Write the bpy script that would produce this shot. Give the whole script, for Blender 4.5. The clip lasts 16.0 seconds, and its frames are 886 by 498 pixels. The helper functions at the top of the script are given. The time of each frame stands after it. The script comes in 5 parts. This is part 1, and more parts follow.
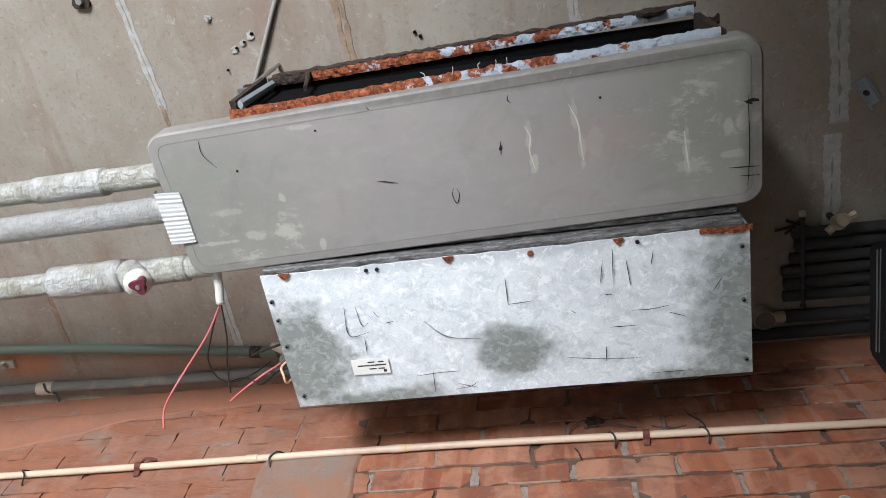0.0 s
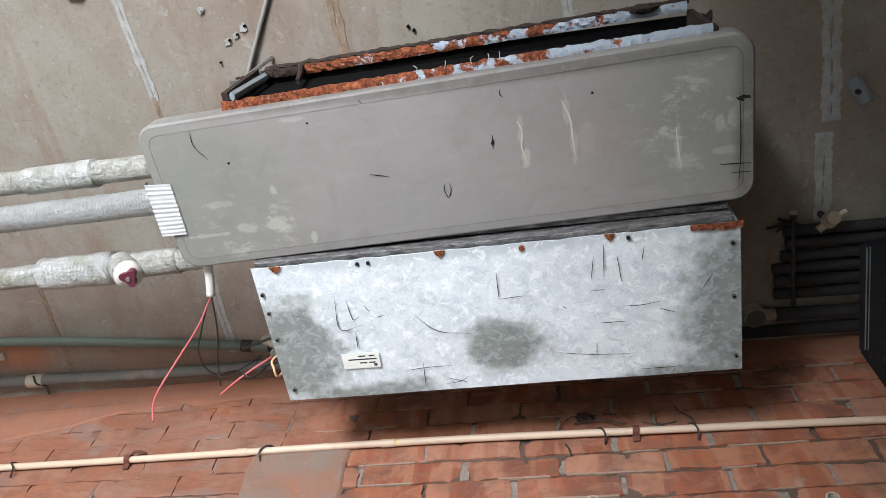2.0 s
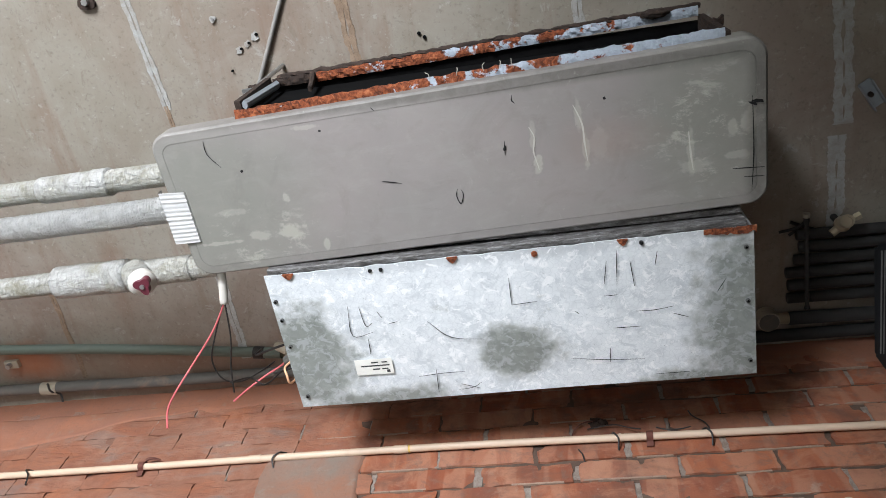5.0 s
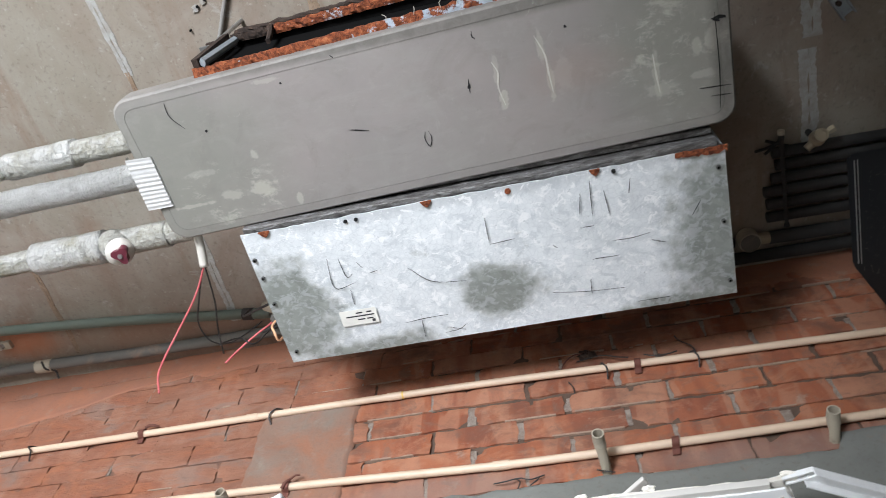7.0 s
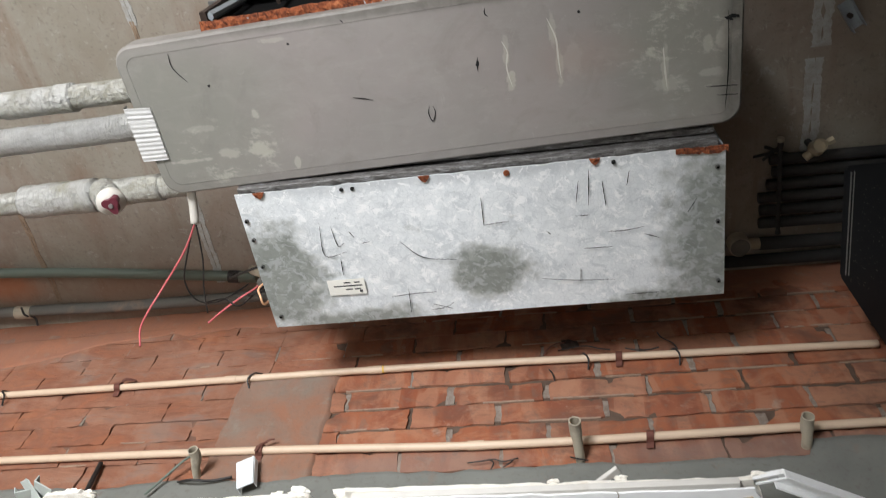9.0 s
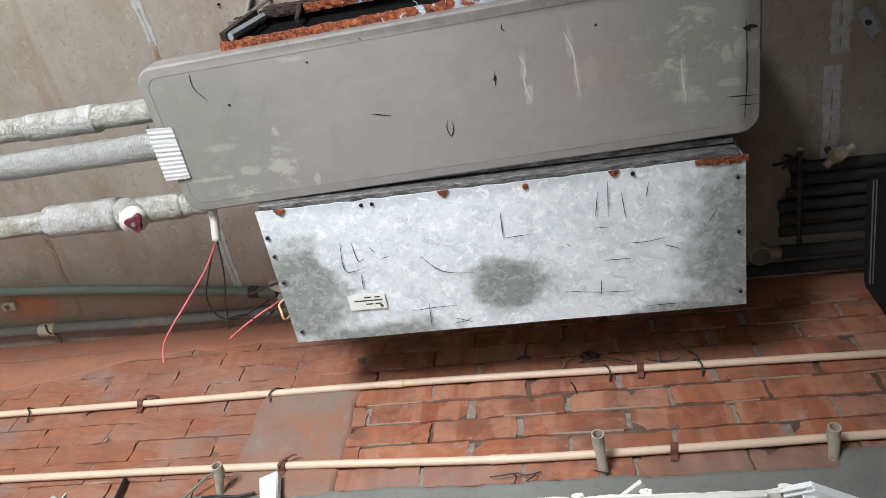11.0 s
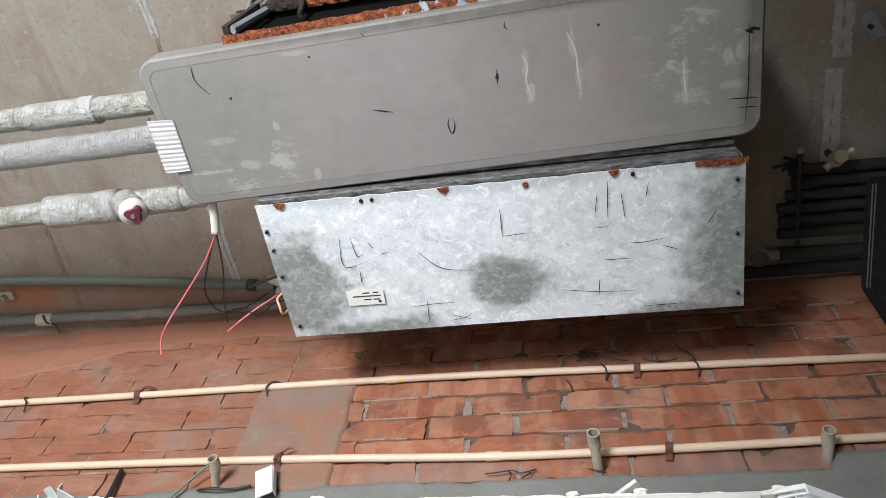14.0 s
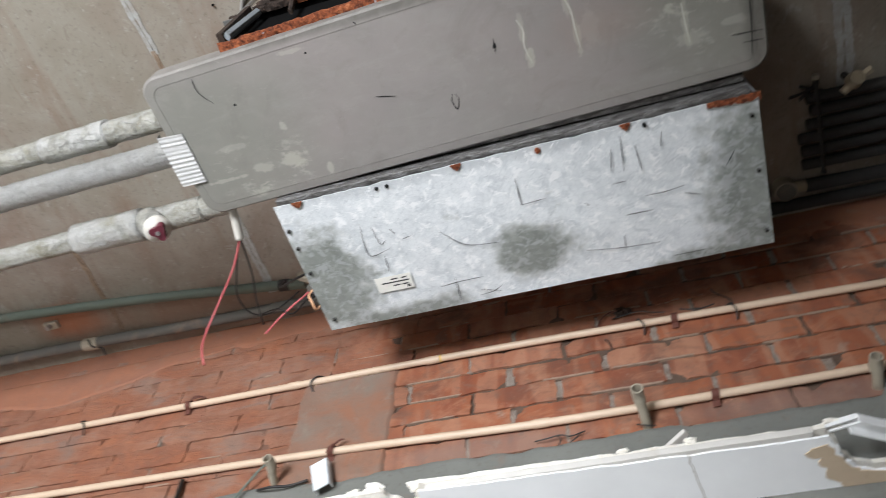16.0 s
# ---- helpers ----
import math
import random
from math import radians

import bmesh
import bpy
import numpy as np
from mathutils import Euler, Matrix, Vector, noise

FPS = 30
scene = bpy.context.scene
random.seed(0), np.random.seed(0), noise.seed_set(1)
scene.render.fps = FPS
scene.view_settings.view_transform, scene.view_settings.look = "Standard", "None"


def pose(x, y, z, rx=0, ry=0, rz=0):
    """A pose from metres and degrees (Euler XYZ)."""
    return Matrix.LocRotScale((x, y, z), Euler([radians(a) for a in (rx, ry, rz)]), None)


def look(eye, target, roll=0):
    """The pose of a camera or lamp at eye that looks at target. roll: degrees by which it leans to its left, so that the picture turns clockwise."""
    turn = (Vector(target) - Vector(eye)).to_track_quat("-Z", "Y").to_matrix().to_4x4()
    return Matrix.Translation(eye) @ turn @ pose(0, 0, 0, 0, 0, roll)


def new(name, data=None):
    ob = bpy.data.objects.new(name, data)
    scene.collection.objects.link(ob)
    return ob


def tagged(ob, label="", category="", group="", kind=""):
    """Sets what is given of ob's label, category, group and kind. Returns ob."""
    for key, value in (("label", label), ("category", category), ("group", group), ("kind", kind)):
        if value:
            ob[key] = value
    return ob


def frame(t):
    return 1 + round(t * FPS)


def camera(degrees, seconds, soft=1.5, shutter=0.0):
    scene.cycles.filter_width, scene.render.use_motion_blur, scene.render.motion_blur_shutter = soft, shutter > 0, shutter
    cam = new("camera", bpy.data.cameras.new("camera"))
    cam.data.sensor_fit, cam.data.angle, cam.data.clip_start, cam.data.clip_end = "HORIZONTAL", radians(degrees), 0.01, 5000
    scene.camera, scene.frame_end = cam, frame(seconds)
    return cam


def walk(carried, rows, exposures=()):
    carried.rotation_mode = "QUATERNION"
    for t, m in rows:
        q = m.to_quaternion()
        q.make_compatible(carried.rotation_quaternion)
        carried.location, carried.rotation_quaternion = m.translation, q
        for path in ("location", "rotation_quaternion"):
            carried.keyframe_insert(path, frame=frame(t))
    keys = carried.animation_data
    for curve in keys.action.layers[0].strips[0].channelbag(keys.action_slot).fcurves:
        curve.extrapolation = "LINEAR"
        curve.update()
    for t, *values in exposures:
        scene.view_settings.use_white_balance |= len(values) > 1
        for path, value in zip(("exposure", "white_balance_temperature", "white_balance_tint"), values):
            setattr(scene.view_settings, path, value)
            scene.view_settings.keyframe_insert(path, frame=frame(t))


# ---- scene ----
cam = camera(61.8, 16.0, soft=0.65, shutter=0.5)
PATH = [
    (0, (0.111, -0.006, 1.635), (-0.19, 0.869, 3.408), 10.8),
    (0.5, (0.11, 0.004, 1.634), (-0.191, 0.889, 3.402), 10.7),
    (1, (0.115, 0.004, 1.633), (-0.191, 0.896, 3.397), 11.0),
    (1.5, (0.114, 0.009, 1.634), (-0.172, 0.893, 3.404), 10.6),
    (2, (0.117, 0.002, 1.633), (-0.171, 0.884, 3.405), 10.5),
    (2.5, (0.12, 0.002, 1.633), (-0.17, 0.878, 3.407), 10.5),
    (3, (0.124, -0.003, 1.634), (-0.156, 0.887, 3.403), 10.4),
    (3.5, (0.123, -0.001, 1.632), (-0.197, 0.858, 3.409), 12.0),
    (3.7, (0.122, -0.004, 1.634), (-0.196, 0.853, 3.411), 11.9),
    (5.8, (0.104, 0.001, 1.631), (-0.186, 0.875, 3.407), 10.4),
    (6, (0.113, 0.003, 1.633), (-0.172, 0.877, 3.409), 8.8),
    (6.5, (0.138, 0.015, 1.633), (-0.132, 0.978, 3.365), 5.4),
    (7, (0.142, 0.022, 1.628), (-0.169, 1.001, 3.344), 5.2),
    (7.5, (0.139, 0.025, 1.623), (-0.237, 1.024, 3.315), 5.3),
    (8, (0.135, 0.052, 1.617), (-0.154, 1.076, 3.31), 4.4),
    (8.5, (0.133, 0.043, 1.62), (-0.147, 1.086, 3.303), 6.6),
    (9, (0.127, 0.035, 1.62), (-0.153, 1.054, 3.318), 8.1),
    (9.2, (0.127, 0.043, 1.614), (-0.177, 1.021, 3.332), 10.0),
    (11.5, (0.118, 0.021, 1.621), (-0.201, 1.012, 3.329), 9.3),
    (12, (0.118, 0.02, 1.619), (-0.195, 0.989, 3.34), 9.5),
    (12.5, (0.118, 0.021, 1.621), (-0.206, 1.008, 3.33), 9.9),
    (13, (0.118, 0.022, 1.622), (-0.199, 1.022, 3.324), 9.9),
    (13.5, (0.118, 0.021, 1.621), (-0.196, 1.014, 3.329), 10.0),
    (14, (0.118, 0.021, 1.62), (-0.196, 1.022, 3.323), 10.0),
    (14.5, (0.119, 0.025, 1.625), (-0.17, 1.024, 3.334), 9.6),
    (15, (0.119, 0.023, 1.623), (-0.16, 1.015, 3.338), 8.5),
    (15.5, (0.121, 0.022, 1.623), (-0.127, 1.038, 3.327), 4.3),
    (16, (0.135, 0.022, 1.621), (-0.269, 1.057, 3.284), 5.8),
]
walk(cam, [(t, look(eye, target, roll)) for t, eye, target, roll in PATH], exposures=[
    (0.0, -0.02, 6200, 10), (3.5, -0.02, 6200, 10), (6.0, -0.02, 6250, 10), (7.0, -0.05, 6250, 10), (7.5, -0.12, 6400, 10), (8.0, -0.33, 6600, 10), (9.0, -0.29, 6640, 10),
    (11.5, -0.10, 6340, 10), (12.5, -0.09, 6340, 10), (15.0, -0.12, 6360, 10), (16.0, -0.28, 6400, 10)])

# ---- light ----
world = bpy.data.worlds.new("world")
scene.world = world
world.use_nodes = True
wn = world.node_tree
sky = wn.nodes.new("ShaderNodeTexSky")
sky.sky_type = 'NISHITA'
sky.sun_disc = False
sky.sun_elevation, sky.sun_rotation = radians(38), radians(215)
wn.links.new(sky.outputs[0], wn.nodes["Background"].inputs[0])
wn.nodes["Background"].inputs[1].default_value = 0.12

sun = new("sun", bpy.data.lights.new("sun", 'SUN'))
sun.data.energy, sun.data.angle, sun.data.color = 1.0, radians(12), (1.0, 0.95, 0.88)
sun.matrix_world = look((-2, -3, 4.5), (0, 0, 1.5))


def window_light(name, m, w, h, power, color):
    l = new(name, bpy.data.lights.new(name, 'AREA'))
    l.data.shape, l.data.size, l.data.size_y = 'RECTANGLE', w, h
    l.data.energy, l.data.color = power, color
    l.matrix_world = m
    return l


# daylight standing in the window opening
window_light("window_light", look((-1.1, -3.17, 0.90), (-0.5, 0.6, 2.4)), 1.25, 1.3, 430, (0.93, 0.955, 1.0))

CEIL, WALL = 3.32, 1.2

# ---- materials ----


class Nodes:
    """A short way to wire a node material."""

    def __init__(self, name):
        self.mat = bpy.data.materials.new(name)
        self.mat.use_nodes = True
        self.t = self.mat.node_tree
        self.bsdf = self.t.nodes["Principled BSDF"]
        self.co = self.t.nodes.new("ShaderNodeTexCoord").outputs["Object"]

    def node(self, kind, **ins):
        n = self.t.nodes.new(kind)
        for k, v in ins.items():
            self.put(n.inputs[k.replace("_", " ")], v)
        return n

    def put(self, socket, v):
        if isinstance(v, bpy.types.NodeSocket):
            self.t.links.new(v, socket)
        else:
            socket.default_value = v

    def place(self, co=None, scale=(1, 1, 1), loc=(0, 0, 0)):
        n = self.node("ShaderNodeMapping")
        self.put(n.inputs["Vector"], co or self.co)
        n.inputs["Scale"].default_value, n.inputs["Location"].default_value = scale, loc
        return n.outputs[0]

    def noise(self, scale, detail=5.0, rough=0.55, co=None, distort=0.0):
        n = self.node("ShaderNodeTexNoise", Vector=co or self.co, Scale=scale, Detail=detail, Roughness=rough, Distortion=distort)
        return n.outputs["Fac"]

    def ramp(self, fac, stops):
        n = self.node("ShaderNodeValToRGB", Fac=fac)
        e = n.color_ramp.elements
        while len(e) < len(stops):
            e.new(0.5)
        for el, (p, c) in zip(e, stops):
            el.position, el.color = p, (c, c, c, 1) if isinstance(c, (int, float)) else (*c, 1)
        return n.outputs["Color"]

    def mix(self, fac, a, b, kind='MIX'):
        n = self.t.nodes.new("ShaderNodeMix")
        n.data_type, n.blend_type = 'RGBA', kind
        for i, v in ((0, fac), (6, a), (7, b)):
            if isinstance(v, tuple) and len(v) == 3:
                v = (*v, 1)
            self.put(n.inputs[i], v)
        return n.outputs[2]

    def math(self, op, a, b=0.0):
        n = self.t.nodes.new("ShaderNodeMath")
        n.operation = op
        self.put(n.inputs[0], a)
        self.put(n.inputs[1], b)
        return n.outputs[0]

    def spot(self, centre, size, soft=0.5, wobble=0.25, scale=18.0, co=None):
        """1 inside an uneven ellipse round a centre, 0 outside."""
        c = co or self.co
        n = self.node("ShaderNodeVectorMath")
        n.operation = 'SUBTRACT'
        self.put(n.inputs[0], c)
        n.inputs[1].default_value = centre
        m = self.node("ShaderNodeVectorMath")
        m.operation = 'DIVIDE'
        self.t.links.new(n.outputs[0], m.inputs[0])
        m.inputs[1].default_value = size
        l = self.node("ShaderNodeVectorMath")
        l.operation = 'LENGTH'
        self.t.links.new(m.outputs[0], l.inputs[0])
        d = self.math('ADD', l.outputs["Value"], self.math('MULTIPLY', self.math('SUBTRACT', self.noise(scale, co=c), 0.5), wobble * 6))
        r = self.node("ShaderNodeMapRange")
        r.interpolation_type = 'SMOOTHSTEP'
        self.put(r.inputs[0], d)
        for i, v in ((1, 1 - soft), (2, 1 + soft), (3, 1.0), (4, 0.0)):
            r.inputs[i].default_value = v
        return r.outputs[0]

    def done(self, color, rough=0.7, metal=0.0, height=None, bump=0.3, dist=0.004, spec=0.5, dim=1.0):
        b = self.bsdf
        if dim != 1.0:
            color = self.mix(1.0, color, (dim, dim, dim), 'MULTIPLY')
        for k, v in (("Base Color", color), ("Roughness", rough), ("Metallic", metal), ("Specular IOR Level", spec)):
            self.put(b.inputs[k], (*v, 1) if isinstance(v, tuple) and len(v) == 3 else v)
        if height is not None:
            n = self.node("ShaderNodeBump", Strength=bump, Distance=dist, Height=height)
            self.t.links.new(n.outputs[0], b.inputs["Normal"])
        return self.mat


def mat_concrete():
    n = Nodes("stained_concrete")
    big, mid, fine = n.noise(1.6, 6, 0.6), n.noise(7, 6, 0.65, distort=0.6), n.noise(90, 4, 0.7)
    streak = n.noise(5, 5, 0.6, co=n.place(scale=(3.2, 0.7, 1)), distort=0.4)
    c = n.mix(n.ramp(big, [(0.36, 0), (0.62, 1)]), (0.34, 0.305, 0.245), (0.32, 0.245, 0.195))
    c = n.mix(n.ramp(mid, [(0.42, 0), (0.75, 0.75)]), c, (0.42, 0.395, 0.335))
    c = n.mix(n.ramp(streak, [(0.52, 0), (0.74, 0.6)]), c, (0.27, 0.17, 0.12))
    c = n.mix(n.ramp(n.noise(22, 6, 0.75, distort=0.6), [(0.60, 0), (0.68, 0.55)]), c, (0.50, 0.485, 0.44))
    c = n.mix(n.ramp(n.noise(13, 6, 0.75, co=n.place(scale=(2.2, 0.8, 1), loc=(2, 5, 0)), distort=0.5), [(0.60, 0), (0.66, 0.4)]), c, (0.24, 0.19, 0.145))
    c = n.mix(n.ramp(fine, [(0.28, 0.5), (0.45, 0)]), c, (0.18, 0.15, 0.12))
    c = n.mix(n.ramp(n.noise(46, 6, 0.75, co=n.place(loc=(1, 8, 0))), [(0.60, 0), (0.66, 0.45)]), c, (0.52, 0.50, 0.45))
    c = n.mix(n.math('MULTIPLY', n.spot((-1.47, 1.05, 3.32), (0.09, 0.06, 1), 0.7, 0.25, 14), 0.8), c, (0.50, 0.20, 0.10))
    c = n.mix(n.math('MULTIPLY', n.spot((-0.98, 1.12, 3.32), (0.35, 0.08, 1), 0.7, 0.2, 8), 0.5), c, (0.40, 0.22, 0.14))
    h = n.math('ADD', n.math('MULTIPLY', mid, 1.0), n.math('MULTIPLY', fine, 0.22))
    return n.done(c, 0.9, 0, h, 0.45, 0.006, 0.25, 0.72)


def mat_brick():
    n = Nodes("fired_brick")
    info = n.node("ShaderNodeObjectInfo")
    co = n.node("ShaderNodeVectorMath")
    co.operation = 'ADD'
    n.t.links.new(n.co, co.inputs[0])
    jump = n.node("ShaderNodeVectorMath")
    jump.operation = 'SCALE'
    n.t.links.new(info.outputs["Location"], jump.inputs[0])
    jump.inputs["Scale"].default_value = 7.3
    n.t.links.new(jump.outputs[0], co.inputs[1])
    co = co.outputs[0]
    tone = n.ramp(info.outputs["Random"], [(0.0, (0.31, 0.09, 0.042)), (0.4, (0.47, 0.165, 0.08)), (0.7, (0.37, 0.125, 0.065)), (1.0, (0.54, 0.26, 0.16))])
    bands = n.noise(1, 1, 0.5, co=n.place(co, scale=(19, 1, 3.5)), distort=0.5)
    c = n.mix(n.ramp(bands, [(0.52, 0), (0.57, 0.45)]), tone, (0.58, 0.30, 0.19))
    c = n.mix(n.ramp(bands, [(0.36, 0.5), (0.45, 0)]), c, (0.25, 0.075, 0.045))
    mid, fine = n.noise(34, 5, 0.65, co=co), n.noise(210, 4, 0.7, co=co)
    c = n.mix(n.ramp(n.noise(20, 6, 0.72, co=co, distort=0.9), [(0.52, 0), (0.64, 0.7)]), c, (0.27, 0.155, 0.11))
    c = n.mix(n.ramp(mid, [(0.56, 0), (0.72, 0.6)]), c, (0.32, 0.19, 0.135))
    c = n.mix(n.ramp(n.noise(15, 5, 0.7, co=co), [(0.62, 0), (0.70, 0.5)]), c, (0.50, 0.38, 0.30))
    c = n.mix(n.ramp(fine, [(0.30, 0.3), (0.44, 0)]), c, (0.2, 0.07, 0.04))
    geo = n.node("ShaderNodeNewGeometry").outputs["Position"]
    soot = n.ramp(n.noise(3.2, 6, 0.65, co=n.place(geo, scale=(1, 1, 1.8)), distort=0.8), [(0.5, 0), (0.68, 0.75)])
    c = n.mix(soot, c, (0.19, 0.105, 0.075))
    pale = n.ramp(n.noise(9, 6, 0.7, co=n.place(geo, scale=(1, 1, 1.5), loc=(3, 1, 2)), distort=0.6), [(0.5, 0), (0.66, 0.65)])
    c = n.mix(pale, c, (0.56, 0.27, 0.16))
    # the western stretch is washed over with thin slurry
    wash = n.node("ShaderNodeMapRange", Value=n.math('ADD', n.node("ShaderNodeSeparateXYZ", Vector=geo).outputs["X"], n.math('MULTIPLY', n.noise(6, 5, 0.65, co=geo), 0.3)))
    for i, v in ((1, -0.48), (2, -0.15), (3, 0.7), (4, 0.0)):
        wash.inputs[i].default_value = v
    slurry = n.ramp(n.noise(7, 6, 0.7, co=n.place(geo, scale=(0.7, 1, 2)), distort=0.8), [(0.34, (0.45, 0.175, 0.09)), (0.45, (0.33, 0.145, 0.09)), (0.54, (0.40, 0.20, 0.13)), (0.64, (0.33, 0.23, 0.185))])
    c = n.mix(wash.outputs[0], c, slurry)
    # cement smeared over the lowest bare course
    for cx, rx in ((-0.17, 0.20), (0.50, 0.24), (0.86, 0.2)):
        k = n.spot((cx, WALL, 2.698), (rx, 1, 0.034), 0.5, 0.12, 26, co=geo)
        c = n.mix(n.math('MULTIPLY', k, 0.62), c, (0.30, 0.215, 0.18))
    rough_coat = n.math('MULTIPLY', n.math('MULTIPLY', n.noise(30, 6, 0.7, co=n.place(geo, scale=(0.6, 1, 1.7)), distort=1.0), wash.outputs[0]), 3.0)
    h = n.math('ADD', n.math('ADD', mid, n.math('MULTIPLY', fine, 0.3)), rough_coat)
    return n.done(c, 0.88, 0, h, 0.6, 0.004, 0.3, 0.66)


def mat_speckled(name, a, b, dirt, scale=9.0, rough=0.9, bump=0.4, dist=0.004, dim=0.84):
    n = Nodes(name)
    mid, fine = n.noise(scale, 6, 0.65, distort=0.5), n.noise(scale * 14, 4, 0.7)
    c = n.mix(n.ramp(mid, [(0.35, 0), (0.65, 1)]), a, b)
    c = n.mix(n.ramp(n.noise(scale * 2.7, 5, 0.7), [(0.58, 0), (0.72, 0.7)]), c, dirt)
    c = n.mix(n.ramp(fine, [(0.3, 0.35), (0.45, 0)]), c, tuple(v * 0.5 for v in dirt))
    return n.done(c, rough, 0, n.math('ADD', mid, n.math('MULTIPLY', fine, 0.3)), bump, dist, 0.3, dim)


def mat_pan():
    n = Nodes("grey_pan_coating")
    c = n.mix(n.ramp(n.noise(4, 5, 0.6), [(0.35, 0), (0.65, 1)]), (0.37, 0.33, 0.315), (0.32, 0.297, 0.282))
    green = n.math('MAXIMUM', n.spot((-0.55, 0.5, 2.92), (0.2, 0.16, 1), 0.6, 0.2, 6), n.spot((0.42, 0.42, 2.92), (0.13, 0.2, 1), 0.6, 0.2, 6))
    c = n.mix(n.math('MULTIPLY', green, 0.7), c, (0.28, 0.285, 0.245))
    chalk = n.ramp(n.noise(19, 6, 0.75, co=n.place(scale=(0.8, 1.5, 1)), distort=0.35), [(0.56, 0), (0.66, 1)])
    where = n.math('MAXIMUM', n.spot((-0.48, 0.56, 2.92), (0.12, 0.05, 1), 0.7, 0.2, 9), n.spot((0.38, 0.45, 2.92), (0.11, 0.1, 1), 0.7, 0.2, 9))
    c = n.mix(n.math('MULTIPLY', chalk, n.math('ADD', n.math('MULTIPLY', where, 0.8), 0.10)), c, (0.56, 0.54, 0.47))
    for cx, cy, rx, ry, k in ((0.083, 0.425, 0.005, 0.03, 0.5), (0.087, 0.478, 0.007, 0.018, 0.75), (0.166, 0.395, 0.005, 0.03, 0.6), (0.176, 0.46, 0.005, 0.032, 0.7), (0.20, 0.45, 0.016, 0.03, 0.35),
                              (0.358, 0.49, 0.006, 0.045, 0.6), (0.36, 0.515, 0.028, 0.012, 0.5), (-0.41, 0.556, 0.026, 0.016, 0.8), (-0.48, 0.556, 0.02, 0.010, 0.6), (-0.56, 0.564, 0.04, 0.004, 0.6),
                              (-0.402, 0.482, 0.007, 0.010, 0.7), (-0.343, 0.592, 0.007, 0.012, 0.7), (-0.33, 0.35, 0.022, 0.004, 0.5), (0.465, 0.435, 0.018, 0.03, 0.7), (0.43, 0.45, 0.008, 0.016, 0.6), (0.44, 0.505, 0.026, 0.008, 0.5), (-0.52, 0.50, 0.03, 0.006, 0.35)):
        c = n.mix(n.math('MULTIPLY', n.spot((cx, cy, 2.925), (rx, ry, 1), 0.3, 0.42, 60), k * 0.8), c, (0.58, 0.55, 0.48))
    c = n.mix(n.ramp(n.noise(6, 6, 0.75, co=n.place(scale=(0.8, 2.6, 1)), distort=0.8), [(0.52, 0), (0.66, 0.3)]), c, (0.40, 0.385, 0.355))
    pink = n.spot((0.22, 0.45, 2.92), (0.07, 0.035, 1), 0.8, 0.25, 12)
    c = n.mix(n.math('MULTIPLY', pink, 0.45), c, (0.36, 0.27, 0.24))
    c = n.mix(n.ramp(n.noise(14, 6, 0.7, distort=0.7), [(0.50, 0), (0.70, 0.28)]), c, (0.40, 0.385, 0.345))
    c = n.mix(n.ramp(n.noise(8, 6, 0.7, distort=1.2), [(0.30, 0.35), (0.46, 0)]), c, (0.24, 0.22, 0.205))
    c = n.mix(n.ramp(n.noise(110, 4, 0.7), [(0.26, 0.22), (0.36, 0)]), c, (0.14, 0.135, 0.12))
    rim = n.math('MAXIMUM', n.spot((-0.05, 0.318, 2.93), (0.62, 0.016, 1), 0.5, 0.1, 30), n.spot((0.475, 0.45, 2.93), (0.02, 0.2, 1), 0.6, 0.1, 30))
    c = n.mix(n.math('MULTIPLY', rim, n.ramp(n.noise(26, 6, 0.75, distort=1.0), [(0.30, 0.5), (0.60, 0.92)])), c, (0.17, 0.16, 0.14))
    c = n.mix(n.ramp(n.noise(48, 6, 0.75, co=n.place(scale=(1, 0.7, 1), loc=(4, 2, 0)), distort=1.2), [(0.62, 0), (0.70, 0.4)]), c, (0.46, 0.45, 0.405))
    fine = n.noise(60, 4, 0.6)
    return n.done(c, n.ramp(fine, [(0.3, 0.5), (0.7, 0.66)]), 0.0, n.math('ADD', n.noise(6, 4, 0.5), n.math('MULTIPLY', fine, 0.08)), 0.18, 0.006, 0.4, 0.77)


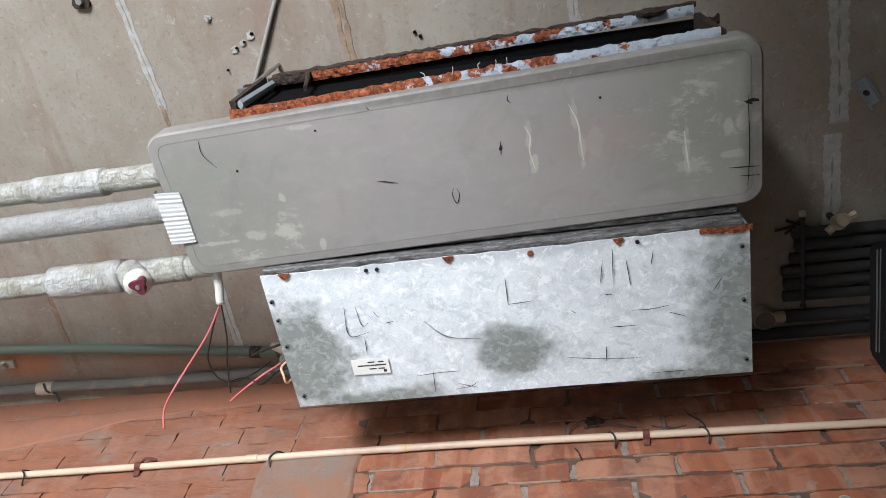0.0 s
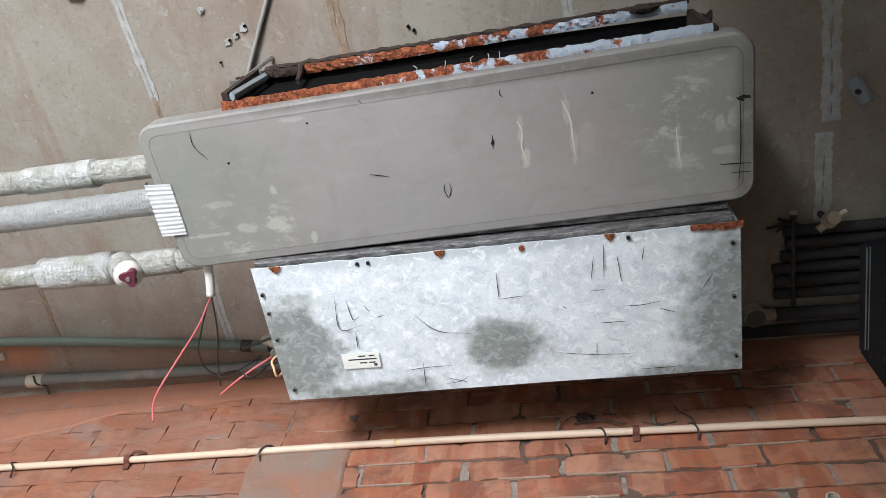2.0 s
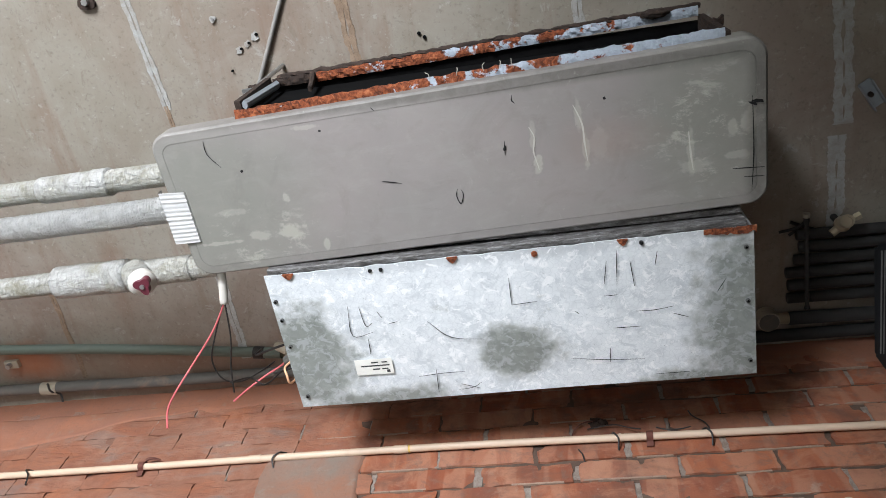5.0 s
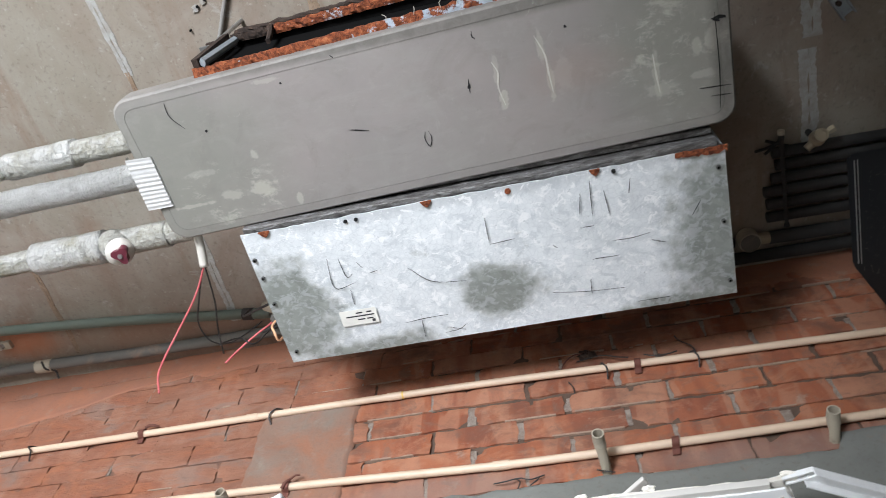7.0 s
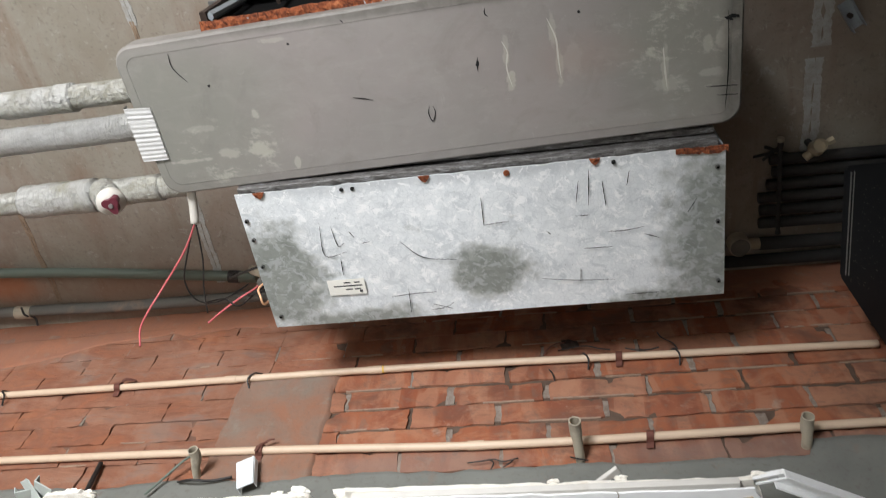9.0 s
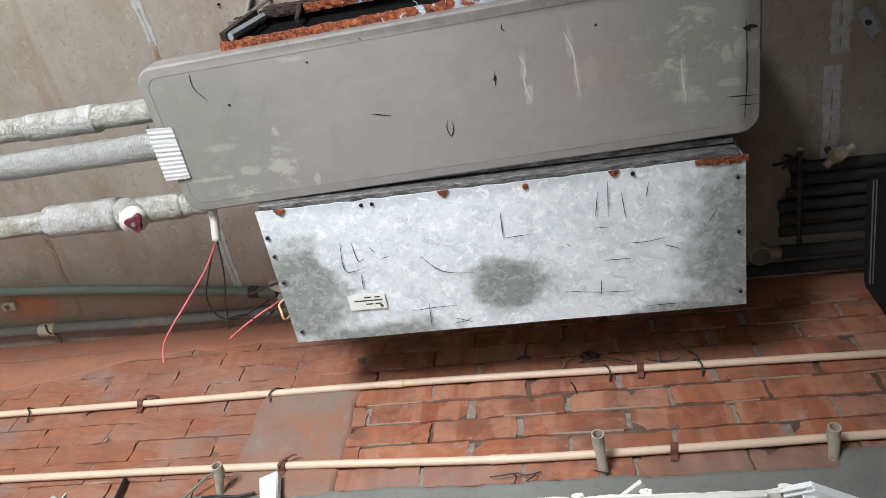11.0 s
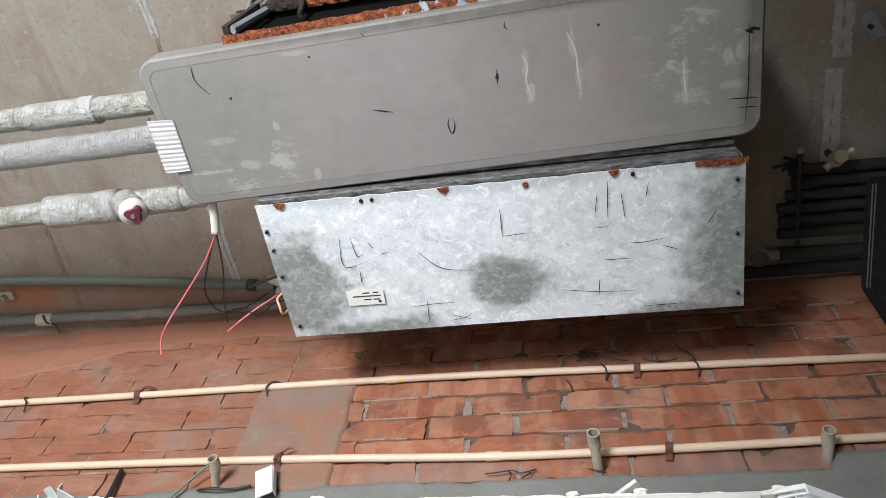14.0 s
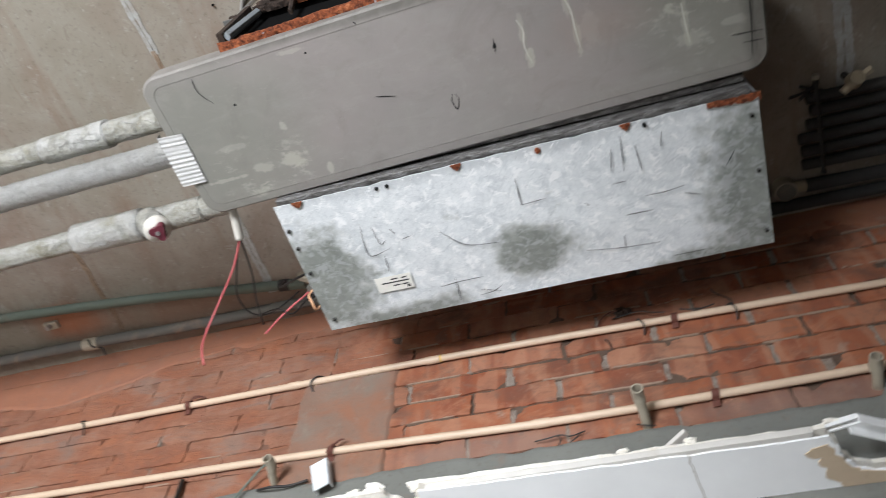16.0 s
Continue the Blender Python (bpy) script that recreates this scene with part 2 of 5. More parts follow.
def mat_galvanised():
    n = Nodes("weathered_galvanised_steel")
    crystals = n.node("ShaderNodeTexVoronoi", Vector=n.co, Scale=62.0)
    crackle = n.node("ShaderNodeTexVoronoi", Vector=n.place(scale=(1, 1, 1)), Scale=85.0)
    crackle.feature = 'DISTANCE_TO_EDGE'
    cell = crystals.outputs["Color"]
    grey = n.node("ShaderNodeRGBToBW", Color=cell).outputs[0]
    bare = n.mix(0.25, n.mix(n.noise(24, 4, 0.6), (0.29, 0.315, 0.29), (0.43, 0.455, 0.425)), grey, 'SOFT_LIGHT')
    bloom = n.mix(n.noise(30, 5, 0.65), (0.72, 0.76, 0.78), (0.90, 0.925, 0.935))
    bloom = n.mix(n.ramp(crackle.outputs["Distance"], [(0.0, 0.24), (0.08, 0)]), bloom, (0.42, 0.45, 0.48))
    bloom = n.mix(n.ramp(n.noise(17, 6, 0.7, distort=0.8), [(0.47, 0), (0.70, 0.45)]), bloom, (0.54, 0.575, 0.60))
    bloom = n.mix(n.math('MULTIPLY', n.spot((0.0, 0.635, 2.907), (0.6, 0.022, 1), 0.5, 0.15, 40), 0.5), bloom, (0.42, 0.44, 0.46))
    bloom = n.mix(n.ramp(n.noise(24, 7, 0.78, distort=0.9), [(0.52, 0), (0.58, 0.5)]), bloom, (0.52, 0.56, 0.59))
    bloom = n.mix(n.ramp(n.noise(42, 6, 0.75, co=n.place(loc=(3, 1, 0)), distort=0.6), [(0.54, 0), (0.60, 0.8)]), bloom, (0.97, 0.98, 0.985))
    dark = n.spot((0.005, 0.868, 2.907), (0.086, 0.060, 1), 0.34, 0.22, 28)
    for centre, size in (((-0.46, 0.845, 2.907), (0.125, 0.125, 1)), ((-0.30, 0.985, 2.907), (0.17, 0.045, 1)), ((0.46, 0.83, 2.907), (0.10, 0.19, 1)), ((0.36, 0.985, 2.907), (0.14, 0.035, 1))):
        dark = n.math('MAXIMUM', dark, n.spot(centre, size, 0.35, 0.24, 24))
    edge = n.ramp(n.noise(11, 6, 0.7), [(0.63, 0), (0.70, 0.6)])
    fac = n.math('MAXIMUM', dark, edge)
    flecks = n.ramp(n.noise(44, 5, 0.65, distort=0.8), [(0.50, 0), (0.58, 0.75)])
    c = n.mix(fac, bloom, n.mix(flecks, bare, (0.56, 0.59, 0.60)))
    c = n.mix(n.ramp(n.noise(130, 4, 0.7), [(0.27, 0.6), (0.36, 0)]), c, (0.16, 0.17, 0.17))
    rough = n.mix(fac, (0.62, 0.62, 0.62), (0.42, 0.42, 0.42))
    return n.done(c, rough, n.math('MULTIPLY', fac, 0.35), n.math('ADD', n.noise(9, 4, 0.5), n.math('MULTIPLY', n.noise(120, 3), 0.25)), 0.35, 0.005, 0.5, 0.88)


def mat_rust(zinc=0.0):
    n = Nodes("flaking_rust" if not zinc else "rusted_zinc")
    mid, fine = n.noise(85, 6, 0.75, distort=1.0), n.noise(240, 4, 0.7)
    c = n.ramp(mid, [(0.28, (0.03, 0.012, 0.008)), (0.43, (0.13, 0.038, 0.018)), (0.55, (0.31, 0.088, 0.034)), (0.68, (0.44, 0.175, 0.08)), (0.82, (0.62, 0.43, 0.31))])
    rough, metal = 0.9, 0.0
    if zinc:
        sep = n.node("ShaderNodeSeparateXYZ", Vector=n.co).outputs["X"]
        m = n.ramp(n.math('ADD', n.noise(20, 5, 0.7), n.math('MULTIPLY', sep, 0.42)), [(zinc, 0), (zinc + 0.04, 1)])
        c = n.mix(m, c, n.mix(fine, (0.38, 0.44, 0.52), (0.62, 0.68, 0.74)))
        metal = n.math('MULTIPLY', m, 0.4)
    return n.done(c, rough, metal, n.math('ADD', mid, n.math('MULTIPLY', fine, 0.4)), 0.9, 0.006, 0.3)


def mat_foil(name, tint, metal=0.25, ribs=0.0, aged=0.75):
    n = Nodes(name)
    mid = n.noise(34, 6, 0.7, co=n.place(scale=(0.7, 1.4, 1.4)), distort=0.9)
    c = n.mix(n.ramp(mid, [(0.3, 0), (0.7, 1)]), tint, (0.66, 0.66, 0.63))
    c = n.mix(n.ramp(n.noise(17, 5, 0.7), [(0.48, 0), (0.72, aged)]), c, (0.30, 0.275, 0.17))
    c = n.mix(n.ramp(n.noise(75, 4, 0.7), [(0.27, 0.7), (0.36, 0)]), c, (0.22, 0.2, 0.15))
    # shade in the creases, put into the colour as thin darker lines
    crease = n.ramp(n.noise(26, 4, 0.6, co=n.place(scale=(3.2, 0.8, 0.8), loc=(7, 0, 0)), distort=1.2), [(0.46, 0), (0.495, 0.32), (0.505, 0.32), (0.53, 0)])
    c = n.mix(crease, c, tuple(v * 0.45 for v in tint))
    h = n.math('ADD', n.math('SUBTRACT', mid, n.math('MULTIPLY', crease, 0.25)), n.math('MULTIPLY', n.noise(80, 3, co=n.place(scale=(0.6, 1.8, 1.8))), 0.35))
    if ribs:
        w = n.node("ShaderNodeTexWave", Vector=n.co, Scale=ribs, Distortion=0.6, Detail=1.0)
        h = n.math('ADD', h, n.math('MULTIPLY', w.outputs["Fac"], 0.14))
        # rib shading is mixed into the colour as well
        c = n.mix(n.math('MULTIPLY', w.outputs["Fac"], 0.12), c, (0.30, 0.29, 0.26))
    return n.done(c, n.ramp(mid, [(0.3, 0.40), (0.7, 0.6)]), metal, h, 1.0, 0.011, 0.5, 0.8)


def mat_paint(name, color, rough=0.5, metal=0.0, dirt=None, amount=0.6, scale=30.0, bump=0.12, spec=0.5):
    n = Nodes(name)
    f = n.noise(scale, 5, 0.65)
    c = n.mix(n.ramp(f, [(0.3, 0.2), (0.7, 0)]), color, tuple(v * 0.6 for v in color))
    c = n.mix(n.ramp(n.noise(scale * 0.6, 5, 0.7, distort=0.8), [(0.55, 0), (0.75, amount)]), c, dirt or tuple(v * 0.45 for v in color))
    return n.done(c, n.ramp(f, [(0.3, rough), (0.7, min(1, rough + 0.12))]), metal, f, bump, 0.003, spec)


M_CONCRETE = mat_concrete()
M_BRICK = mat_brick()


def mat_mortar():
    n = Nodes("bed_mortar")
    mid, fine = n.noise(24, 6, 0.65, distort=0.5), n.noise(300, 4, 0.7)
    dark = n.mix(n.ramp(mid, [(0.35, 0), (0.65, 1)]), (0.12, 0.08, 0.058), (0.07, 0.046, 0.034))
    red = n.mix(n.ramp(n.noise(12, 6, 0.7, distort=0.8), [(0.40, 0), (0.60, 1)]), (0.22, 0.105, 0.068), (0.13, 0.075, 0.055))
    west = n.node("ShaderNodeMapRange", Value=n.node("ShaderNodeSeparateXYZ", Vector=n.co).outputs["X"])
    for i, v in ((1, -0.62), (2, -0.40), (3, 1.0), (4, 0.0)):
        west.inputs[i].default_value = v
    return n.done(n.mix(west.outputs[0], dark, red), 0.9, 0, n.math('ADD', mid, n.math('MULTIPLY', fine, 0.3)), 0.5, 0.004, 0.3)


M_MORTAR = mat_mortar()
M_PERP = mat_speckled("grey_mortar", (0.34, 0.295, 0.25), (0.23, 0.175, 0.14), (0.20, 0.10, 0.065), 70, bump=0.9)
M_BED = mat_speckled("pale_bed_mortar", (0.40, 0.28, 0.205), (0.31, 0.215, 0.16), (0.16, 0.09, 0.06), 60, bump=0.6)
M_ORANGE = mat_speckled("brick_red_slurry", (0.36, 0.15, 0.085), (0.30, 0.14, 0.09), (0.30, 0.21, 0.155), 8, bump=0.7, dim=0.86)
M_SMEAR = mat_speckled("smeared_mortar", (0.38, 0.185, 0.115), (0.30, 0.23, 0.185), (0.36, 0.30, 0.25), 8, bump=0.9, dim=0.66)
M_RENDER = mat_speckled("grey_cement_render", (0.245, 0.25, 0.225), (0.20, 0.205, 0.185), (0.26, 0.2, 0.16), 6, bump=0.3, dim=0.74)
M_PATCH = mat_speckled("joint_filler", (0.47, 0.47, 0.455), (0.37, 0.35, 0.31), (0.20, 0.16, 0.125), 45, bump=0.8)
M_PATCH_BROWN = mat_speckled("brown_joint_filler", (0.36, 0.265, 0.185), (0.25, 0.175, 0.12), (0.12, 0.08, 0.055), 40, bump=0.9)
M_PLASTER = mat_speckled("white_wall_plaster", (0.74, 0.72, 0.68), (0.68, 0.66, 0.62), (0.6, 0.57, 0.53), 3, bump=0.15, dim=1.0)
M_SHADE_WALL = mat_speckled("dark_shade_wall", (0.06, 0.05, 0.042), (0.045, 0.038, 0.032), (0.03, 0.025, 0.022), 4)
M_FLOOR = mat_speckled("dusty_screed", (0.66, 0.645, 0.62), (0.56, 0.545, 0.52), (0.28, 0.26, 0.24), 3, dim=1.0)
M_PAN = mat_pan()
M_GALV = mat_galvanised()
M_SHEET = mat_paint("dark_sheet_steel", (0.13, 0.13, 0.125), 0.45, 0.5, (0.05, 0.035, 0.025), 0.9, 22, 0.3)
M_SHEET_PALE = mat_paint("dull_zinc_sheet", (0.36, 0.40, 0.43), 0.45, 0.45, (0.12, 0.09, 0.07), 0.6, 30, 0.3)
def mat_grime_glints():
    n = Nodes("grimy_sheet_edge_glints")
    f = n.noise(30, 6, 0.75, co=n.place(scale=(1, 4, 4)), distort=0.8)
    # grime over sheet metal; the palest streaks are glints put into the colour
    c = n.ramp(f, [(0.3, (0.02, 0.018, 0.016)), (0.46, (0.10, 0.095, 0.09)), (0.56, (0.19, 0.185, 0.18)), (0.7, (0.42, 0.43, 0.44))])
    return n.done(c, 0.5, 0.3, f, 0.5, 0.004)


M_GRIME_GLINTS = mat_grime_glints()
M_RUST = mat_rust()
M_RUST_ZINC = mat_rust(0.52)
# near-black: the shade inside the outlet, holes and slots put into the colour
M_BLACK = mat_paint("black_recess", (0.006, 0.006, 0.006), 0.95, 0, (0.003, 0.003, 0.003), 0.3, spec=0.05)
M_DARKCAKE = mat_speckled("brown_black_mastic", (0.06, 0.04, 0.03), (0.03, 0.022, 0.018), (0.13, 0.07, 0.045), 45, bump=0.9, dist=0.006)
M_FOIL = mat_foil("silver_foil_wrap", (0.62, 0.62, 0.59))
M_FOIL_RIB = mat_foil("ribbed_foil_wrap", (0.92, 0.92, 0.90), 0.3, 170.0, 0.2)
M_TAPE = mat_paint("silver_tape", (0.62, 0.62, 0.61), 0.6, 0.1, (0.4, 0.38, 0.33), 0.4, 60, 0.2)
M_FOIL_OLD = mat_foil("dull_foil_wrap", (0.40, 0.385, 0.31), 0.12)
M_PVC = mat_paint("cream_pvc", (0.61, 0.465, 0.34), 0.42, 0, (0.44, 0.31, 0.21), 0.6, 16, 0.05)
M_STUB = mat_paint("grimy_grey_pvc", (0.40, 0.355, 0.275), 0.6, 0, (0.16, 0.14, 0.11), 0.7, 30, 0.2)
M_GREEN = mat_paint("grey_green_conduit", (0.12, 0.15, 0.122), 0.5, 0, (0.2, 0.17, 0.14), 0.4, 20, 0.1)
M_GREYCON = mat_paint("dusty_grey_conduit", (0.135, 0.13, 0.115), 0.7, 0, (0.30, 0.21, 0.155), 0.8, 20, 0.15)
M_CABLE = mat_paint("pale_grey_sheath", (0.27, 0.265, 0.245), 0.55, 0, (0.22, 0.2, 0.17), 0.5, 30, 0.1)
M_DARKPIPE = mat_paint("black_pipe_lagging", (0.022, 0.022, 0.021), 0.75, 0, (0.05, 0.035, 0.03), 0.5, 40, 0.3)
M_CASE = mat_paint("black_plastic_case", (0.010, 0.011, 0.013), 0.35, 0, (0.03, 0.03, 0.03), 0.3, 40, 0.06)
M_STRAP = mat_paint("rust_brown_strap", (0.13, 0.045, 0.03), 0.7, 0.2, (0.05, 0.02, 0.015), 0.6, 60, 0.3)
M_RED = mat_paint("red_wire_sheath", (0.62, 0.13, 0.14), 0.45, 0, (0.5, 0.1, 0.1), 0.3, 40, 0.05)
M_WIRE = mat_paint("black_wire_sheath", (0.02, 0.018, 0.017), 0.5, 0, (0.06, 0.04, 0.03), 0.4, 60, 0.05)
M_ORANGEWIRE = mat_paint("orange_wire_sheath", (0.75, 0.42, 0.24), 0.45)
M_WHITE = mat_paint("white_plastic", (0.66, 0.63, 0.57), 0.45, 0, (0.45, 0.42, 0.35), 0.4, 30, 0.06)
M_MAROON = mat_paint("maroon_handle", (0.115, 0.016, 0.030), 0.4, 0, (0.08, 0.015, 0.02), 0.5, 60, 0.1)
M_STEEL = mat_paint("dull_steel", (0.42, 0.42, 0.41), 0.4, 0.8, (0.16, 0.12, 0.09), 0.5, 60, 0.15)
M_BRASS = mat_paint("dusty_brass", (0.40, 0.34, 0.24), 0.5, 0.5, (0.2, 0.16, 0.11), 0.6, 60, 0.2)
M_BOARD = mat_paint("white_painted_board", (0.93, 0.94, 0.95), 0.6, 0, (0.86, 0.87, 0.88), 0.3, 5, 0.04)
M_GYPSUM = mat_speckled("broken_gypsum", (0.90, 0.88, 0.82), (0.80, 0.76, 0.67), (0.60, 0.50, 0.38), 40, bump=0.8, dim=1.0)
M_LIP = mat_paint("grey_edge_profile", (0.62, 0.60, 0.56), 0.6, 0.0, (0.45, 0.41, 0.35), 0.5, 25, 0.08)
M_CHANNEL = mat_paint("white_coated_channel", (0.86, 0.87, 0.87), 0.4, 0.0, (0.5, 0.49, 0.46), 0.4, 25, 0.08)
M_PAPER = mat_paint("torn_board_paper", (0.58, 0.46, 0.33), 0.85, 0, (0.42, 0.31, 0.21), 0.6, 24, 0.3)
M_STICKER = mat_paint("paper_sticker", (0.80, 0.79, 0.73), 0.6, 0, (0.6, 0.58, 0.5), 0.3, 40, 0.02)
M_INK = mat_paint("dark_ink", (0.05, 0.05, 0.05), 0.7)
M_SCRATCH = mat_paint("dark_scratch", (0.016, 0.016, 0.016), 0.75, spec=0.2)
M_CHALK = mat_paint("pale_scuff", (0.46, 0.43, 0.375), 0.85, 0, (0.30, 0.28, 0.26), 0.95, 75, 0.2)
M_SCRAPE = mat_paint("pale_scrape", (0.52, 0.50, 0.45), 0.85, 0, (0.45, 0.42, 0.38), 0.5, 80, 0.2)
M_TAG = mat_paint("pale_grey_plastic", (0.72, 0.76, 0.78), 0.5, 0, (0.5, 0.52, 0.52), 0.4, 30, 0.05)
M_FADED = mat_paint("faded_grey_plastic", (0.46, 0.50, 0.475), 0.6, 0, (0.3, 0.32, 0.30), 0.6, 40, 0.1)
M_YELLOW = mat_paint("yellow_paint", (0.70, 0.47, 0.10), 0.6)
M_FRAME = mat_paint("window_frame_paint", (0.7, 0.7, 0.68), 0.5)

# ---- mesh helpers ----
rng = random.Random(11)


def link(name, bm, mat, smooth=False):
    me = bpy.data.meshes.new(name)
    bmesh.ops.recalc_face_normals(bm, faces=bm.faces)
    bm.to_mesh(me)
    bm.free()
    me.materials.append(mat)
    if smooth:
        for p in me.polygons:
            p.use_smooth = True
    return new(name, me)


def part(name, bm, mat, parent, label="", smooth=False):
    ob = link(name, bm, mat, smooth)
    ob.parent = parent
    if parent.type == 'EMPTY':
        ob.matrix_parent_inverse = Matrix.Translation(parent.location).inverted()
    if label:
        tagged(ob, label)
    return ob


def thing(name, label, category, at=(0, 0, 0), group=""):
    ob = new(name)
    ob.location = at
    ob.empty_display_size = 0.05
    return tagged(ob, label, category, group)


def box(x0, x1, y0, y1, z0, z1, bevel=0.0, bm=None):
    own = bmesh.new()
    r = bmesh.ops.create_cube(own, size=1.0)
    for v in r["verts"]:
        v.co = Vector(((x0 + x1) / 2 + v.co.x * (x1 - x0), (y0 + y1) / 2 + v.co.y * (y1 - y0), (z0 + z1) / 2 + v.co.z * (z1 - z0)))
    if bevel:
        bmesh.ops.bevel(own, geom=list(own.edges), offset=bevel, segments=2, profile=0.5, affect='EDGES')
    if bm is None:
        return own
    me = bpy.data.meshes.new("join")
    own.to_mesh(me)
    own.free()
    bm.from_mesh(me)
    bpy.data.meshes.remove(me)
    return bm


def smooth_path(pts, steps=6):
    """A Catmull-Rom curve through the points."""
    p = [Vector(v) for v in pts]
    p = [2 * p[0] - p[1], *p, 2 * p[-1] - p[-2]]
    out = []
    for i in range(1, len(p) - 2):
        for k in range(steps):
            t = k / steps
            a, b, c, d = p[i - 1], p[i], p[i + 1], p[i + 2]
            out.append(0.5 * (2 * b + (c - a) * t + (2 * a - 5 * b + 4 * c - d) * t * t + (3 * b - a - 3 * c + d) * t ** 3))
    out.append(p[-2])
    return out


def tube(pts, radius, seg=12, cap=True, bm=None, hollow=0.0):
    """A round bar along the points; radius may be a function of (run, angle)."""
    bm = bm or bmesh.new()
    p = [Vector(v) for v in pts]
    rings, run = [], 0.0
    side = None
    for i, c in enumerate(p):
        d = (p[min(i + 1, len(p) - 1)] - p[max(i - 1, 0)]).normalized()
        if side is None:
            side = d.cross(Vector((0, 0, 1)) if abs(d.z) < 0.9 else Vector((1, 0, 0))).normalized()
        side = (side - d * side.dot(d)).normalized()
        up = d.cross(side)
        if i:
            run += (c - p[i - 1]).length
        ring = []
        for k in range(seg):
            a = 2 * math.pi * k / seg
            r = radius(run, a) if callable(radius) else radius
            ring.append(bm.verts.new(c + r * (math.cos(a) * side + math.sin(a) * up)))
        rings.append(ring)
    for a, b in zip(rings, rings[1:]):
        for k in range(seg):
            bm.faces.new((a[k], a[(k + 1) % seg], b[(k + 1) % seg], b[k]))
    if cap and not hollow:
        bm.faces.new(rings[0])
        bm.faces.new(rings[-1])
    if hollow:
        for ring, mate in ((rings[0], rings[1]), (rings[-1], rings[-2])):
            c = sum((v.co for v in ring), Vector()) / seg
            inner = [bm.verts.new(c + (v.co - c) * hollow) for v in ring]
            depth = (sum((v.co for v in mate), Vector()) / seg - c).normalized() * 0.03
            floor_ring = [bm.verts.new(v.co + depth) for v in inner]
            for k in range(seg):
                j = (k + 1) % seg
                bm.faces.new((ring[k], ring[j], inner[j], inner[k]))
                bm.faces.new((inner[k], inner[j], floor_ring[j], floor_ring[k]))
            bm.faces.new(floor_ring)
    return bm


def line_pts(a, b, n):
    a, b = Vector(a), Vector(b)
    return [a.lerp(b, i / n) for i in range(n + 1)]


def rough_slab(x0, x1, lo, hi, front, thick, plane, nx=60, nz=8, amp=0.003):
    """A thin uneven skin on the wall (plane 'y', looking to -y) or under the ceiling (plane 'z', looking down), between two wavy edges."""
    bm = bmesh.new()
    rows = []
    for i in range(nx + 1):
        u = x0 + (x1 - x0) * i / nx
        a, b = lo(u), hi(u)
        col = []
        for k in range(nz + 1):
            v = a + (b - a) * k / nz
            rim = k in (0, nz) or i in (0, nx)
            h = front + (thick if rim else 0.0) * (1 if plane == 'y' else 1) + amp * noise.noise(Vector((u * 14, v * 14, front * 5)))
            side = 0.008 * noise.noise(Vector((v * 11, front * 40, 0.7))) + 0.006 * noise.noise(Vector((v * 45, front * 40, 0.2)))
            co = (u + side, h, v) if plane == 'y' else (u, v, h)
            if rim:
                j = 0.006 * noise.noise(Vector((u * 60, v * 60, 3)))
                co = (co[0] + j, co[1], co[2] + j) if plane == 'y' else (co[0] + j, co[1] + j, co[2])
            col.append(bm.verts.new(co))
        rows.append(col)
    for a, b in zip(rows, rows[1:]):
        for k in range(nz):
            bm.faces.new((a[k], b[k], b[k + 1], a[k + 1]))
    return bm


def marks(lines, z, width, bm=None):
    """Fine flat slivers along polylines on a level underside, tapering at the ends."""
    bm = bm or bmesh.new()
    for pts in lines:
        p = smooth_path([(x, y, z) for x, y in pts], 5)
        n = len(p) - 1
        left, right = [], []
        for i, c in enumerate(p):
            d = (p[min(i + 1, n)] - p[max(i - 1, 0)]).normalized()
            s = Vector((-d.y, d.x, 0)) * width * (0.25 + 0.75 * math.sin(math.pi * (i + 0.5) / (n + 1))) * (0.75 + 0.5 * rng.random())
            left.append(bm.verts.new(c + s))
            right.append(bm.verts.new(c - s))
        for i in range(n):
            bm.faces.new((left[i], left[i + 1], right[i + 1], right[i]))
    return bm


def blots(spots, z, bm=None, n=14):
    """Flat uneven patches (x, y, rx, ry, turn) on a level underside."""
    bm = bm or bmesh.new()
    for x, y, rx, ry, turn in spots:
        ring = []
        for k in range(n):
            a = 2 * math.pi * k / n
            r = 0.62 + 0.55 * rng.random()
            dx, dy = rx * r * math.cos(a), ry * r * math.sin(a)
            c, s = math.cos(radians(turn)), math.sin(radians(turn))
            ring.append(bm.verts.new((x + dx * c - dy * s, y + dx * s + dy * c, z)))
        bm.faces.new(ring)
    return bm


# ---- the room ----
X0, X1, Y0, YB = -3.4, 1.12, -1.0, -3.2


def structure(name, bm, mat, label, category):
    return tagged(link(name, bm, mat), label, category, kind="structure")


structure("floor", box(X0 - 0.2, X1 + 0.2, YB - 0.2, WALL + 0.2, -0.15, 0.0), M_FLOOR, "dusty grey cement screed floor of a stripped room", "floor")


def slab(x, y):
    """Height of the uneven underside of the slab."""
    return CEIL + 0.004 * noise.noise(Vector((x * 2, y * 1.2, 0))) + 0.0015 * noise.noise(Vector((x * 11, y * 9, 4)))


bm = bmesh.new()
bmesh.ops.create_grid(bm, x_segments=110, y_segments=130, size=0.5)
for v in bm.verts:
    x, y = X0 - 0.2 + (v.co.x + 0.5) * (X1 - X0 + 0.4), YB - 0.2 + (v.co.y + 0.5) * (WALL + 0.4 - YB)
    v.co = Vector((x, y, slab(x, y)))
geom = bmesh.ops.extrude_face_region(bm, geom=list(bm.faces))
for v in geom["geom"]:
    if isinstance(v, bmesh.types.BMVert):
        v.co.z = CEIL + 0.2
